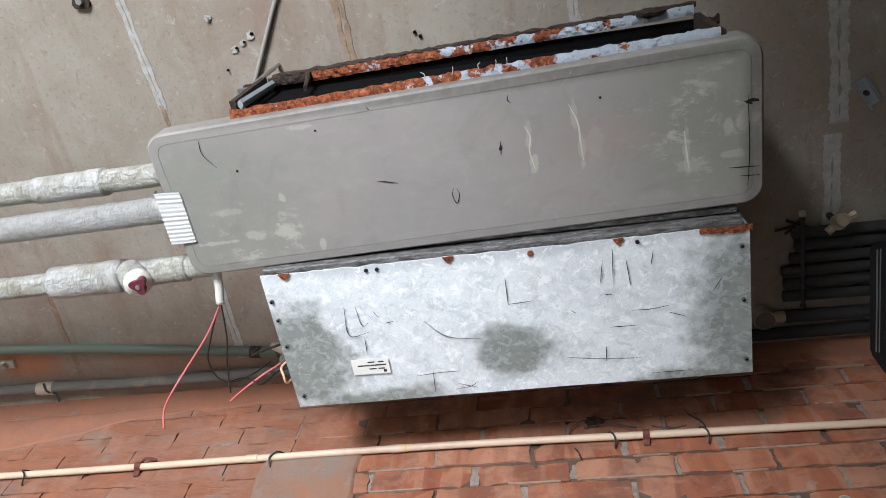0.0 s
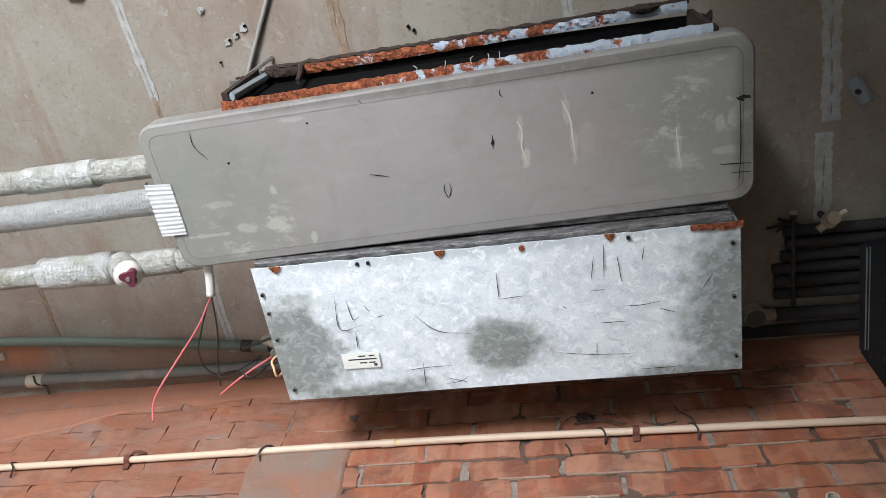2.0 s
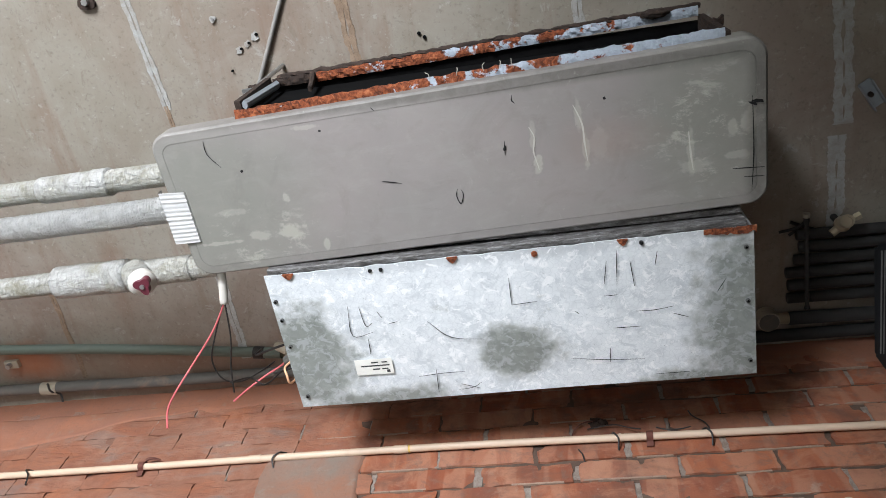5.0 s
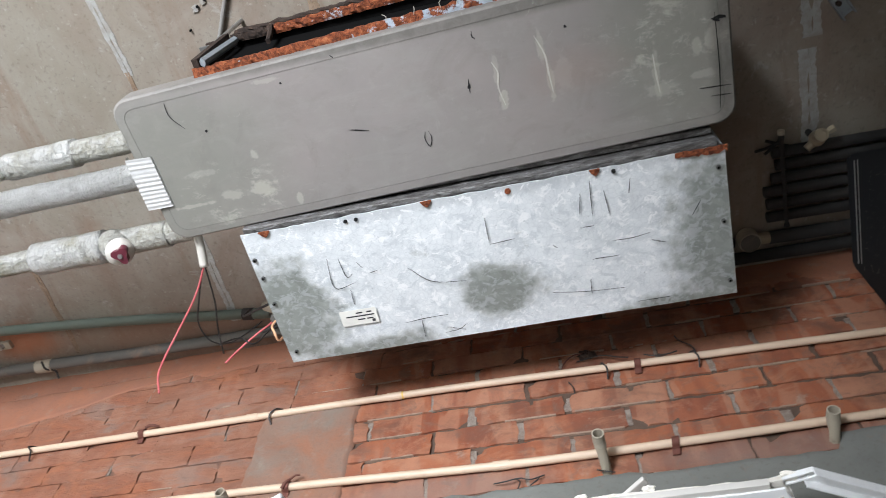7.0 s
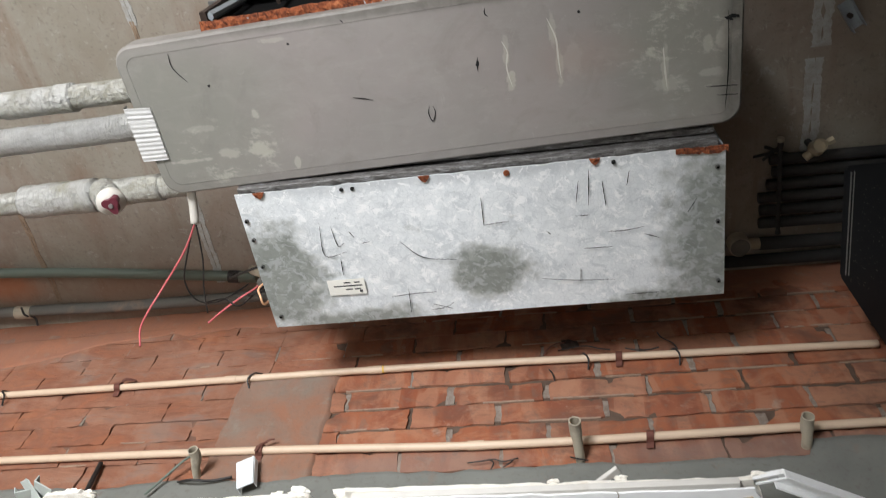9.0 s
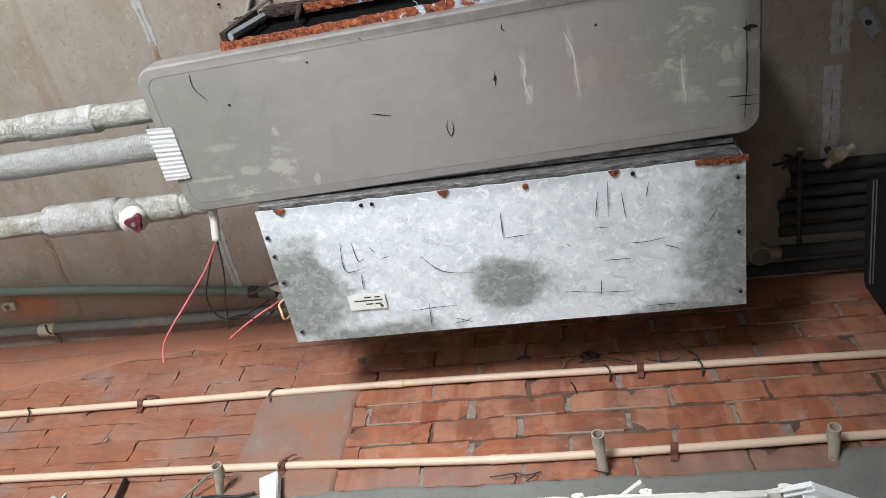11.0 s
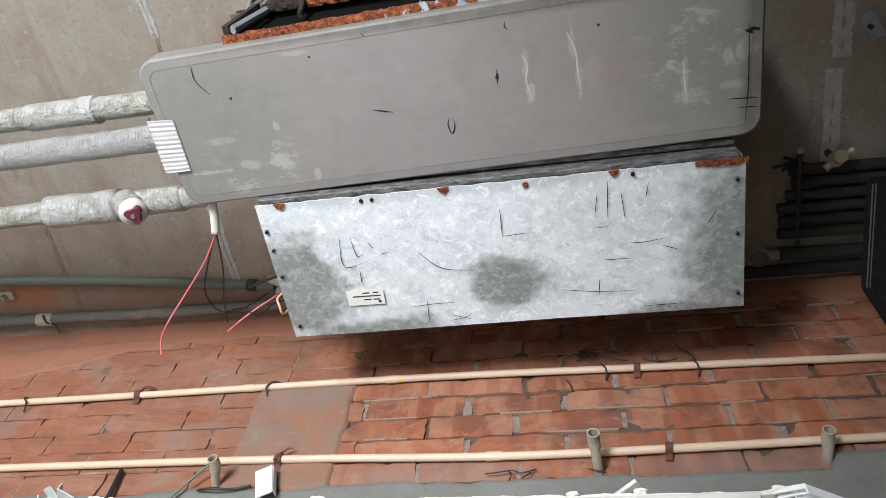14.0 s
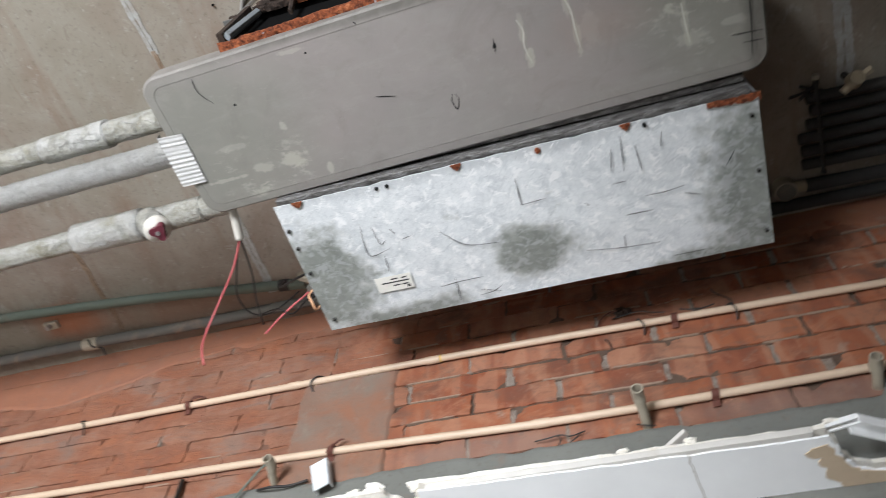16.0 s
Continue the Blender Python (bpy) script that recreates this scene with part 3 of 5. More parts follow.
ceiling = structure("ceiling", bm, M_CONCRETE, "bare stained concrete slab ceiling with filled joints", "ceiling")

wall_north = structure("wall_north", box(X0 - 0.2, X1 + 0.2, WALL + 0.006, WALL + 0.25, 0, CEIL + 0.1), M_MORTAR, "exposed red brick wall with rough grey mortar and cement render below", "wall")
# east wall is unseen: made dark and set close to dim the right side
structure("wall_east", box(X1, X1 + 0.2, YB - 0.2, WALL, 0, CEIL + 0.1), M_SHADE_WALL, "plain unseen wall closing the room, darkened to dim the corner", "wall")


def wall_with_opening(name, label, pos, thick, a0, a1, o0, o1, z0, z1):
    bm = bmesh.new()
    for c0, c1, d0, d1 in ((a0, o0, 0, CEIL + 0.1), (o1, a1, 0, CEIL + 0.1), (o0, o1, 0, z0), (o0, o1, z1, CEIL + 0.1)):
        box(c0, c1, pos, pos + thick, d0, d1, 0, bm)
    return structure(name, bm, M_PLASTER, label, "wall")


structure("wall_west", box(X0 - 0.2, X0, YB - 0.2, WALL, 0, CEIL + 0.1), M_PLASTER, "plain plastered wall closing the room", "wall")
# unseen partition behind the camera, added to shade the east side; window space beyond
wall_with_opening("wall_south_blocker", "added plastered partition, its wide opening shading the east side", Y0 - 0.12, 0.12, X0, X1, -2.3, -0.265, 0.002, 2.9)
wall_with_opening("wall_front", "plastered wall with a tall window opening", YB - 0.2, 0.2, X0, X1, -1.75, -0.45, 0.22, 1.58)
for k, (c, size, turn) in enumerate((((-1.1, YB - 0.1, 0.90), 1.3, 0),)):
    bm = bmesh.new()
    h = 1.36
    for a in (-size / 2 + 0.03, 0, size / 2 - 0.03):
        box(a - 0.03, a + 0.03, -0.03, 0.03, -h / 2, h / 2, 0.004, bm)
    for a in (-h / 2 + 0.03, h / 2 - 0.03):
        box(-size / 2 + 0.06, size / 2 - 0.06, -0.028, 0.028, a - 0.03, a + 0.03, 0.004, bm)
    bmesh.ops.transform(bm, matrix=pose(*c, 0, 0, turn), verts=bm.verts)
    structure("window_%d" % (k + 1), bm, M_FRAME, "plain white painted window frame in a wall opening", "window")

# joint fillings across the slab
def wavy(base, amp, seed):
    return lambda u: base + amp * noise.noise(Vector((u * 9, seed, 0.3))) + amp * 0.5 * noise.noise(Vector((u * 31, seed, 1.3)))


def seam(name, x, y0, y1, width, mat, label, lean=0.0):
    """A filled joint that runs away from the brick wall: two ragged, patchy strips along a broken crack."""
    bm = bmesh.new()
    n = max(8, int((y1 - y0) / 0.0025))
    rows = []
    for i in range(n + 1):
        y = y0 + (y1 - y0) * i / n
        c = x + lean * (y - y0) + 0.003 * noise.noise(Vector((y * 13, x, 6)))
        w = [width * (0.82 + 0.28 * noise.noise(Vector((y * 20, x, k))) + 0.16 * noise.noise(Vector((y * 75, x, k + 3))) + 0.13 * noise.noise(Vector((y * 210, x, k + 5)))) for k in (0, 20)]
        g = width * max(0.0, 0.06 + 0.22 * noise.noise(Vector((y * 40, x, 33))))
        d = 0.0016 + 0.001 * noise.noise(Vector((y * 25, x, 9)))
        rows.append([bm.verts.new((c + o, y, slab(c, y) - z)) for o, z in ((-w[0], -0.003), (-w[0] * 0.93, d), (-g, d), (-g * 0.3, -0.004), (g * 0.3, -0.004), (g, d), (w[1] * 0.93, d), (w[1], -0.003))])
    for a, b in zip(rows, rows[1:]):
        for k in range(7):
            bm.faces.new((a[k], a[k + 1], b[k + 1], b[k]))
    return structure(name, bm, mat, label, "joint filling")


seam("ceiling_joint_1", -0.849, -0.6, 0.37, 0.014, M_PATCH, "pale grey filler in a slab joint", 0.062)
seam("ceiling_joint_2", -0.792, 0.36, 0.46, 0.008, M_PATCH_BROWN, "crumbling brown filler in a slab joint", 0.05)
seam("ceiling_joint_3", -0.800, 0.80, 1.10, 0.017, M_PATCH, "pale grey filler in a slab joint")
seam("ceiling_joint_4", -0.329, -0.5, 0.50, 0.018, M_PATCH_BROWN, "crumbling brown filler in a slab joint", 0.03)
seam("ceiling_joint_5", 0.205, -0.2, 0.34, 0.014, M_PATCH, "pale grey filler in a slab joint")
seam("ceiling_joint_6", 0.706, -0.3, 0.615, 0.026, M_PATCH, "pale grey filler in a slab joint", 0.066)
seam("ceiling_joint_7", 0.757, 0.64, 0.90, 0.024, M_PATCH, "pale grey filler in a slab joint", 0.02)
seam("ceiling_joint_8", -1.305, 0.80, 1.12, 0.010, M_PATCH_BROWN, "crumbling brown filler in a slab joint", -0.03)

# small pits and a rusty anchor in the slab
for x, y, r in ((-0.527, 0.231, 0.009), (-0.548, 0.246, 0.007), (-0.570, 0.257, 0.008)):
    t = thing("plaster_chip", "white chip round a drilled hole in the slab", "chip", (x, y, CEIL), "drilled holes")
    bm = bmesh.new()
    ring = [bm.verts.new((x + r * (0.6 + 0.9 * rng.random()) * math.cos(a * 0.628), y + r * (0.6 + 0.9 * rng.random()) * math.sin(a * 0.628), CEIL - 0.002)) for a in range(10)]
    top = [bm.verts.new((v.co.x, v.co.y, CEIL + 0.004)) for v in ring]
    bm.faces.new(ring)
    for k in range(10):
        bm.faces.new((ring[k], ring[(k + 1) % 10], top[(k + 1) % 10], top[k]))
    part("chip", bm, M_PATCH, t)
    part("hole", tube([(x + r * 0.7, y - r * 0.4, CEIL - 0.004), (x + r * 0.7, y - r * 0.4, CEIL)], r * 0.42, 8), M_BLACK, t, "dark drilled hole")
for x, y, r in ((-0.149, 0.279, 0.004), (-0.138, 0.289, 0.004), (-0.60, 0.30, 0.0025)):
    b = link("drill_hole", tube([(x, y, CEIL - 0.006), (x, y, CEIL + 0.01)], r, 8), M_BLACK)
    tagged(b, "small dark drilled hole in the concrete slab", "hole", "drilled holes")
for x, y, r in ((-0.613, 0.180, 0.0075), (-0.895, 0.098, 0.02)):
    t = thing("ceiling_anchor", "rusty anchor bolt with a stained ring in the slab", "anchor bolt", (x, y, CEIL), "slab anchors")
    part("washer", tube([(x, y, CEIL - (0.003 if r < 0.01 else 0.008)), (x, y, CEIL + 0.004)], lambda s, a: r * (1 + 0.15 * math.sin(3 * a + x * 9)), 14), M_PATCH if r < 0.01 else M_DARKCAKE, t)
    part("bolt", tube([(x + 0.002, y, CEIL - (0.007 if r < 0.01 else 0.018)), (x + 0.002, y, CEIL)], r * 0.4, 6), M_STEEL, t)

# skins on the brick wall
skin = lambda name, bm, mat, label: tagged(link(name, bm, mat, True), label, "plaster", kind="structure")
skin("trim_slurry_band", rough_slab(X0, X1, wavy(3.215, 0.022, 1), lambda u: CEIL + 0.03, WALL - 0.001, 0.006, 'y', 240, 10, 0.004), M_ORANGE, "smooth brick red slurry along the top of the wall")
skin("trim_slurry_left", rough_slab(-3.35, -0.93, lambda u: 3.135 + 0.05 * noise.noise(Vector((u * 3, 7, 0))) + 0.10 * max(0, (u + 1.25) / 0.32), lambda u: 3.25, WALL - 0.0022, 0.006, 'y', 160, 14, 0.004), M_ORANGE, "smooth brick red slurry smeared over bricks")
skin("trim_smear", rough_slab(-0.662, -0.408, lambda u: 2.66, wavy(3.008, 0.016, 4), WALL - 0.006, 0.009, 'y', 40, 40, 0.004), M_SMEAR, "brown mortar smeared flat over a chased strip of bricks")
skin("trim_render", rough_slab(X0, X1, lambda u: 2.45, lambda u: 2.680 + 0.014 * noise.noise(Vector((u * 5, 3, 0))) + 0.008 * noise.noise(Vector((u * 23, 3, 0))) + (0.04 if u > 0.6 else 0.0), WALL - 0.007, 0.014, 'y', 240, 22, 0.004), M_RENDER, "grey cement render below the exposed bricks")

skin("trim_render_lower", rough_slab(X0, X1, lambda u: -0.02, lambda u: 2.452, WALL - 0.0072, 0.002, 'y', 60, 30, 0.004), M_RENDER, "grey cement render on the lower wall")

# ---- fan coil unit ----
fcu = thing("fan_coil_unit", "fan coil unit, grey drain pan, galvanised panel, rusted outlet", "fan coil unit", (0, 0.6, CEIL))
PAN_Z, GAL_Z = 2.925, 2.907


def rounded(w, d, r, n=8):
    pts = []
    for cx, cy, a0 in ((w / 2 - r, d / 2 - r, 0), (-w / 2 + r, d / 2 - r, 90), (-w / 2 + r, -d / 2 + r, 180), (w / 2 - r, -d / 2 + r, 270)):
        for k in range(n + 1):
            a = radians(a0 + 90 * k / n)
            pts.append((cx + r * math.cos(a), cy + r * math.sin(a)))
    return pts


bm = bmesh.new()
W, D = 1.128, 0.306
rings = []
for inset, z in ((0.0215, 0.0), (0.0213, 0.0012), (0.0205, 0.0012), (0.0200, 0.0003), (0.004, 0.0014), (0.0, 0.006), (0.0, 0.05), (0.004, 0.055)):
    rings.append([bm.verts.new((x, y, z + 0.0012 * noise.noise(Vector((x * 9, y * 9, z))))) for x, y in rounded(W - 2 * inset, D - 2 * inset, 0.036 - inset * 0.6)])
bm.faces.new(rings[0])
for a, b in zip(rings, rings[1:]):
    for k in range(len(a)):
        bm.faces.new((a[k], a[(k + 1) % len(a)], b[(k + 1) % len(a)], b[k]))
bm.faces.new(rings[-1])
PAN_M = pose(-0.0735, 0.4665, PAN_Z, 0, 0, -1.55)
bmesh.ops.transform(bm, matrix=PAN_M, verts=bm.verts)
pan = part("drain_pan", bm, M_PAN, fcu, "scuffed grey coated drain pan with rounded corners")
pan_lines = [
    [(-0.531, 0.349), (-0.531, 0.377), (-0.511, 0.406)], [(0.032, 0.425), (0.03, 0.452)], [(-0.067, 0.506), (-0.071, 0.52), (-0.065, 0.537), (-0.058, 0.52), (-0.061, 0.507)],
    [(-0.207, 0.473), (-0.19, 0.477), (-0.17, 0.482)], [(0.055, 0.343), (0.054, 0.352), (0.059, 0.358)], [(0.462, 0.40), (0.466, 0.50), (0.464, 0.575)],
    [(0.43, 0.53), (0.485, 0.533)], [(0.45, 0.548), (0.485, 0.55)], [(-0.20, 0.33), (-0.195, 0.336)],
]
for l in pan_lines:
    part("scratch", marks([l], PAN_Z - 0.0012, 0.0010), M_SCRATCH, pan, "dark pen mark")
for l in ([(0.078, 0.404), (0.086, 0.425), (0.082, 0.452), (0.089, 0.488)], [(0.159, 0.374), (0.172, 0.41), (0.174, 0.445), (0.177, 0.482)], [(0.355, 0.45), (0.358, 0.49), (0.362, 0.524)]):
    part("scuff", marks([l], PAN_Z - 0.0014, 0.0015), M_SCRAPE, pan, "pale scraped line")
for b in [(0.214, 0.37, 0.003, 0.003, 0), (-0.473, 0.418, 0.003, 0.003, 0), (-0.303, 0.36, 0.0025, 0.0025, 0), (0.031, 0.438, 0.0035, 0.006, 0), (0.470, 0.41, 0.012, 0.004, 10), (0.462, 0.413, 0.008, 0.003, 20)]:
    part("dot", blots([b], PAN_Z - 0.0014), M_SCRATCH, pan, "small black spot")

# galvanised fan section with its turned-up front edge
bm = bmesh.new()
gx0, gx1, gy0, gy1 = -0.486, 0.470, 0.640, 0.973
grid = []
nx, ny = 60, 20
for i in range(nx + 1):
    col = []
    for j in range(ny + 1):
        x = gx0 + (gx1 - gx0) * i / nx + 0.012 * (i / nx) * (j / ny - 0.5)
        y = gy0 + (gy1 - gy0) * j / ny
        if j == 0:
            y += 0.0035 * noise.noise(Vector((x * 34, 5, 0)))
        col.append(bm.verts.new((x, y, GAL_Z + 0.0022 * noise.noise(Vector((x * 5, y * 7, 1))))))
    grid.append(col)
for a, b in zip(grid, grid[1:]):
    for j in range(ny):
        bm.faces.new((a[j], a[j + 1], b[j + 1], b[j]))
geom = bmesh.ops.extrude_face_region(bm, geom=list(bm.faces))
bmesh.ops.translate(bm, vec=(0, 0, 0.0025), verts=[g for g in geom["geom"] if isinstance(g, bmesh.types.BMVert)])
panel = part("bottom_panel", bm, M_GALV, fcu, "galvanised steel panel with white bloom, dark stains and scratches")
part("fan_casing", box(gx0 + 0.004, gx1 - 0.004, 0.646, 0.970, GAL_Z + 0.004, 3.20, 0.002), M_SHEET_PALE, fcu, "galvanised sheet fan casing")
part("front_lip", box(gx0 + 0.006, gx1 - 0.016, 0.630, 0.643, GAL_Z + 0.006, 3.02, 0.002), M_GRIME_GLINTS, fcu, "grimy dark sheet lip with painted glints")
part("seal_strip", box(gx0 + 0.02, gx1 - 0.02, 0.614, 0.6265, PAN_Z + 0.012, 2.985, 0.003), M_GRIME_GLINTS, fcu, "dark grimy folded sheet edge with painted glints")
gal_lines = [
    [(-0.328, 0.725), (-0.332, 0.797), (-0.286, 0.792)], [(-0.301, 0.807), (-0.304, 0.847)], [(-0.171, 0.778), (-0.128, 0.821), (-0.059, 0.833)], [(0.006, 0.697), (0.005, 0.758)], [(0.005, 0.758), (0.056, 0.755)],
    [(0.109, 0.897), (0.18, 0.908), (0.257, 0.913)], [(0.19, 0.88), (0.188, 0.915)], [(0.245, 0.798), (0.28, 0.799), (0.317, 0.794)], [(0.199, 0.833), (0.254, 0.834)], [(0.239, 0.685), (0.245, 0.741)],
    [(0.415, 0.743), (0.398, 0.772)], [(-0.212, 0.913), (-0.16, 0.909), (-0.113, 0.909)], [(-0.172, 0.898), (-0.176, 0.958)], [(-0.132, 0.955), (-0.10, 0.951), (-0.081, 0.94)], [(-0.125, 0.94), (-0.085, 0.955)], [(0.278, 0.953), (0.346, 0.953)],
    [(-0.305, 0.73), (-0.30, 0.775), (-0.285, 0.77)], [(-0.27, 0.745), (-0.262, 0.76)], [(-0.25, 0.775), (-0.232, 0.772)], [(0.127, 0.785), (0.135, 0.793)], [(0.315, 0.81), (0.345, 0.822)], [(0.195, 0.68), (0.188, 0.73)], [(0.29, 0.67), (0.285, 0.70)], [(0.19, 0.757), (0.212, 0.757)], [(0.215, 0.66), (0.212, 0.735)],
]
for l in gal_lines:
    part("scratch", marks([l], GAL_Z - 0.0036, 0.0008), M_SCRATCH, panel, "dark scratch")
for x, y in ((0.451, 0.681), (0.456, 0.798), (0.463, 0.938), (-0.476, 0.70), (-0.474, 0.745), (-0.473, 0.811), (-0.468, 0.943)):
    bm = tube([(x, y, GAL_Z - 0.0045), (x, y, GAL_Z + 0.003)], 0.0044, 10)
    screw = part("screw", bm, M_SHEET, panel, "dark steel screw")
    part("screw_slot", tube([(x, y, GAL_Z - 0.0052), (x, y, GAL_Z - 0.003)], 0.0024, 6), M_BLACK, screw)
for x, w in ((-0.435, 0.012), (-0.099, 0.011), (0.227, 0.010)):
    bm = bmesh.new()
    ring = [bm.verts.new((x + dx * w, 0.6395 + dy, GAL_Z - 0.0034)) for dx, dy in ((-1, 0), (-0.9, -0.001), (1, -0.001), (1.05, 0.001), (0.5, 0.010), (0.1, 0.013), (-0.5, 0.008))]
    bm.faces.new(ring)
    geom = bmesh.ops.extrude_face_region(bm, geom=list(bm.faces))
    bmesh.ops.translate(bm, vec=(0, 0, 0.003), verts=[g for g in geom["geom"] if isinstance(g, bmesh.types.BMVert)])
    part("rust_spot", bm, M_RUST, panel, "orange rust round a fixing")
bm = bmesh.new()
low, high = [], []
for i in range(19):
    x = 0.375 + 0.0052 * i
    low.append(bm.verts.new((x, 0.6365 + 0.002 * rng.random(), GAL_Z - 0.0036)))
    high.append(bm.verts.new((x, 0.646 + 0.008 * rng.random() * (0.3 + i / 19), GAL_Z - 0.0036)))
for i in range(18):
    bm.faces.new((low[i], low[i + 1], high[i + 1], high[i]))
geom = bmesh.ops.extrude_face_region(bm, geom=list(bm.faces))
bmesh.ops.translate(bm, vec=(0, 0, 0.003), verts=[g for g in geom["geom"] if isinstance(g, bmesh.types.BMVert)])
part("rust_edge", bm, M_RUST, panel, "rusted edge of the panel")
for x in (-0.265, -0.243, 0.061, 0.262):
    part("fixing_hole", tube([(x, 0.650, GAL_Z - 0.0036), (x, 0.650, GAL_Z + 0.002)], 0.006 if x == 0.061 else 0.004, 9), M_RUST if x == 0.061 else M_SCRATCH, panel)

# sticker, its print too small to read
bm = box(-0.0405, 0.0405, -0.0195, 0.0195, -0.0004, 0.0, 0)
STICK = pose(-0.303, 0.878, GAL_Z - 0.0042, 0, 0, 0.5)
bmesh.ops.transform(bm, matrix=STICK, verts=bm.verts)
sticker = part("sticker", bm, M_STICKER, panel, "small white paper rating sticker")
bm = bmesh.new()
for y, spans in ((-0.011, ((-0.005, 0.010), (0.018, 0.03))), (-0.003, ((-0.028, 0.034),)), (0.006, ((-0.004, 0.012), (0.016, 0.03)))):
    for a, b in spans:
        box(a, b, y - 0.0016, y + 0.0016, -0.0007, -0.0005, 0, bm)
box(0.026, 0.033, 0.009, 0.0155, -0.0007, -0.0005, 0, bm)
bmesh.ops.transform(bm, matrix=STICK, verts=bm.verts)
part("print", bm, M_INK, sticker, "rows of unreadable print")

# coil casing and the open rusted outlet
part("coil_casing", box(-0.452, 0.425, 0.34, 0.632, 2.99, 3.16, 0.002), M_BLACK, fcu, "coil casing, blackened for the shade behind the outlet")


def flange(x0, x1, y0, y1, z, thick, rag, seed, skew=0.0, n=90):
    """A folded strip with a ragged, flaking outer edge."""
    bm = bmesh.new()
    rows = []
    for i in range(n + 1):
        x = x0 + (x1 - x0) * i / n
        s = skew * (i / n - 0.5)
        a = y0 + s + rag * noise.noise(Vector((x * 40, seed, 0))) + rag * 0.6 * noise.noise(Vector((x * 120, seed, 2)))
        b = y1 + s + rag * 0.4 * noise.noise(Vector((x * 50, seed, 6)))
        w = [z + 0.005 * noise.noise(Vector((x * 70, seed, k))) for k in range(4)]
        rows.append([bm.verts.new(c) for c in ((x, a, w[0] + thick), (x, a, w[0]), (x, a * 0.66 + b * 0.34, w[1] - 0.002), (x, a * 0.33 + b * 0.67, w[2] - 0.002), (x, b, w[3]), (x, b, w[3] + thick))])
    for a, b in zip(rows, rows[1:]):
        for k in range(6):
            bm.faces.new((a[k], a[(k + 1) % 6], b[(k + 1) % 6], b[k]))
    bm.faces.new(rows[0])
    bm.faces.new(rows[-1])
    return bm


part("lower_flange", flange(-0.468, 0.424, 0.297, 0.320, 2.955, 0.004, 0.004, 1, -0.024, 150), M_RUST_ZINC, fcu, "lower outlet flange, flaking orange rust over zinc")
part("upper_flange", flange(-0.345, 0.415, 0.284, 0.303, 3.125, 0.004, 0.004, 2, -0.020, 150), M_RUST_ZINC, fcu, "upper outlet flange, rust and bare zinc")
part("upper_flange_end", flange(-0.440, -0.345, 0.294, 0.312, 3.125, 0.004, 0.006, 3), M_DARKCAKE, fcu, "dirty brown end of the upper flange")
part("mastic", flange(-0.43, 0.42, 0.2795, 0.289, 3.128, 0.010, 0.0045, 4, -0.02), M_DARKCAKE, fcu, "cracked dark brown mastic along the flange")
# inner faces coloured black so the open outlet looks deep and unlit
part("outlet_back", box(-0.45, 0.422, 0.326, 0.338, 2.962, 3.15), M_BLACK, fcu, "inside of the outlet, its shade put in as black")
part("outlet_top", box(-0.45, 0.422, 0.305, 0.3255, 3.134, 3.147), M_BLACK, fcu, "inside of the outlet, its shade put in as black")
for x, s in ((-0.452, 1), (0.422, -1)):
    bm = bmesh.new()
    quad = [(x, 0.292 - 0.01 * s * 0, 2.958), (x, 0.335, 2.958), (x + 0.006 * s, 0.335, 3.135), (x + 0.006 * s, 0.292, 3.135)]
    a = [bm.verts.new(v) for v in quad]
    b = [bm.verts.new((v[0] - 0.012 * s, v[1], v[2])) for v in quad]
    bm.faces.new(a)
    bm.faces.new(b[::-1])
    for k in range(4):
        bm.faces.new((a[k], a[(k + 1) % 4], b[(k + 1) % 4], b[k]))
    part("outlet_cheek", bm, M_DARKCAKE, fcu, "side sheet of the outlet")
    part("cheek_edge", flange(min(x - 0.016 * s, x - 0.034 * s), max(x - 0.016 * s, x - 0.034 * s), 0.296, 0.312, 3.10, 0.01, 0.006, 8 + s, 0, 12), M_DARKCAKE, fcu)
part("cheek_strip", tube(line_pts((-0.446, 0.302, 2.962), (-0.430, 0.306, 3.12), 8), lambda s, a: 0.004 + 0.005 * abs(math.cos(a)), 6), M_SHEET_PALE, fcu, "bare zinc strip inside the outlet")
part("torn_flap", tube(smooth_path([(-0.352, 0.297, 3.125), (-0.346, 0.303, 3.09), (-0.342, 0.309, 3.05)]), lambda s, a: 0.004 + 0.004 * abs(math.cos(a)) * (1 - s * 6), 8), M_DARKCAKE, fcu, "torn hanging strip of lining")
bm = bmesh.new()
bmesh.ops.create_icosphere(bm, subdivisions=3, radius=1.0)
for v in bm.verts:
    n = 1 + 0.35 * noise.noise(v.co * 2.3)
    v.co = Vector((0.335 + v.co.x * 0.026 * n, 0.276 + v.co.y * 0.009 * n, 3.12 + v.co.z * 0.014 * n))
part("mastic_lump", bm, M_DARKCAKE, fcu, "lump of dark brown mastic")
for k in range(5):
    x = -0.13 + 0.43 * rng.random() if k > 3 else -0.09 + 0.05 * k
    y = 0.297 - 0.024 * (x + 0.02) / 0.9
    part("frayed_thread", tube(smooth_path([(x, y + 0.004, 2.955), (x + 0.004 * rng.uniform(-1, 1), y - 0.006, 2.953), (x + 0.010 * rng.uniform(-1, 1), y - 0.010, 2.956)]), 0.0007, 5), M_CHALK, fcu)
for x, y in ((-0.478, 0.305), (0.43, 0.36), (-0.478, 0.9), (0.46, 0.9)):
    part("hanger_rod", tube([(x, y, 3.02), (x, y, CEIL + 0.01)], 0.005, 8), M_STEEL, fcu, "threaded steel hanger rod")
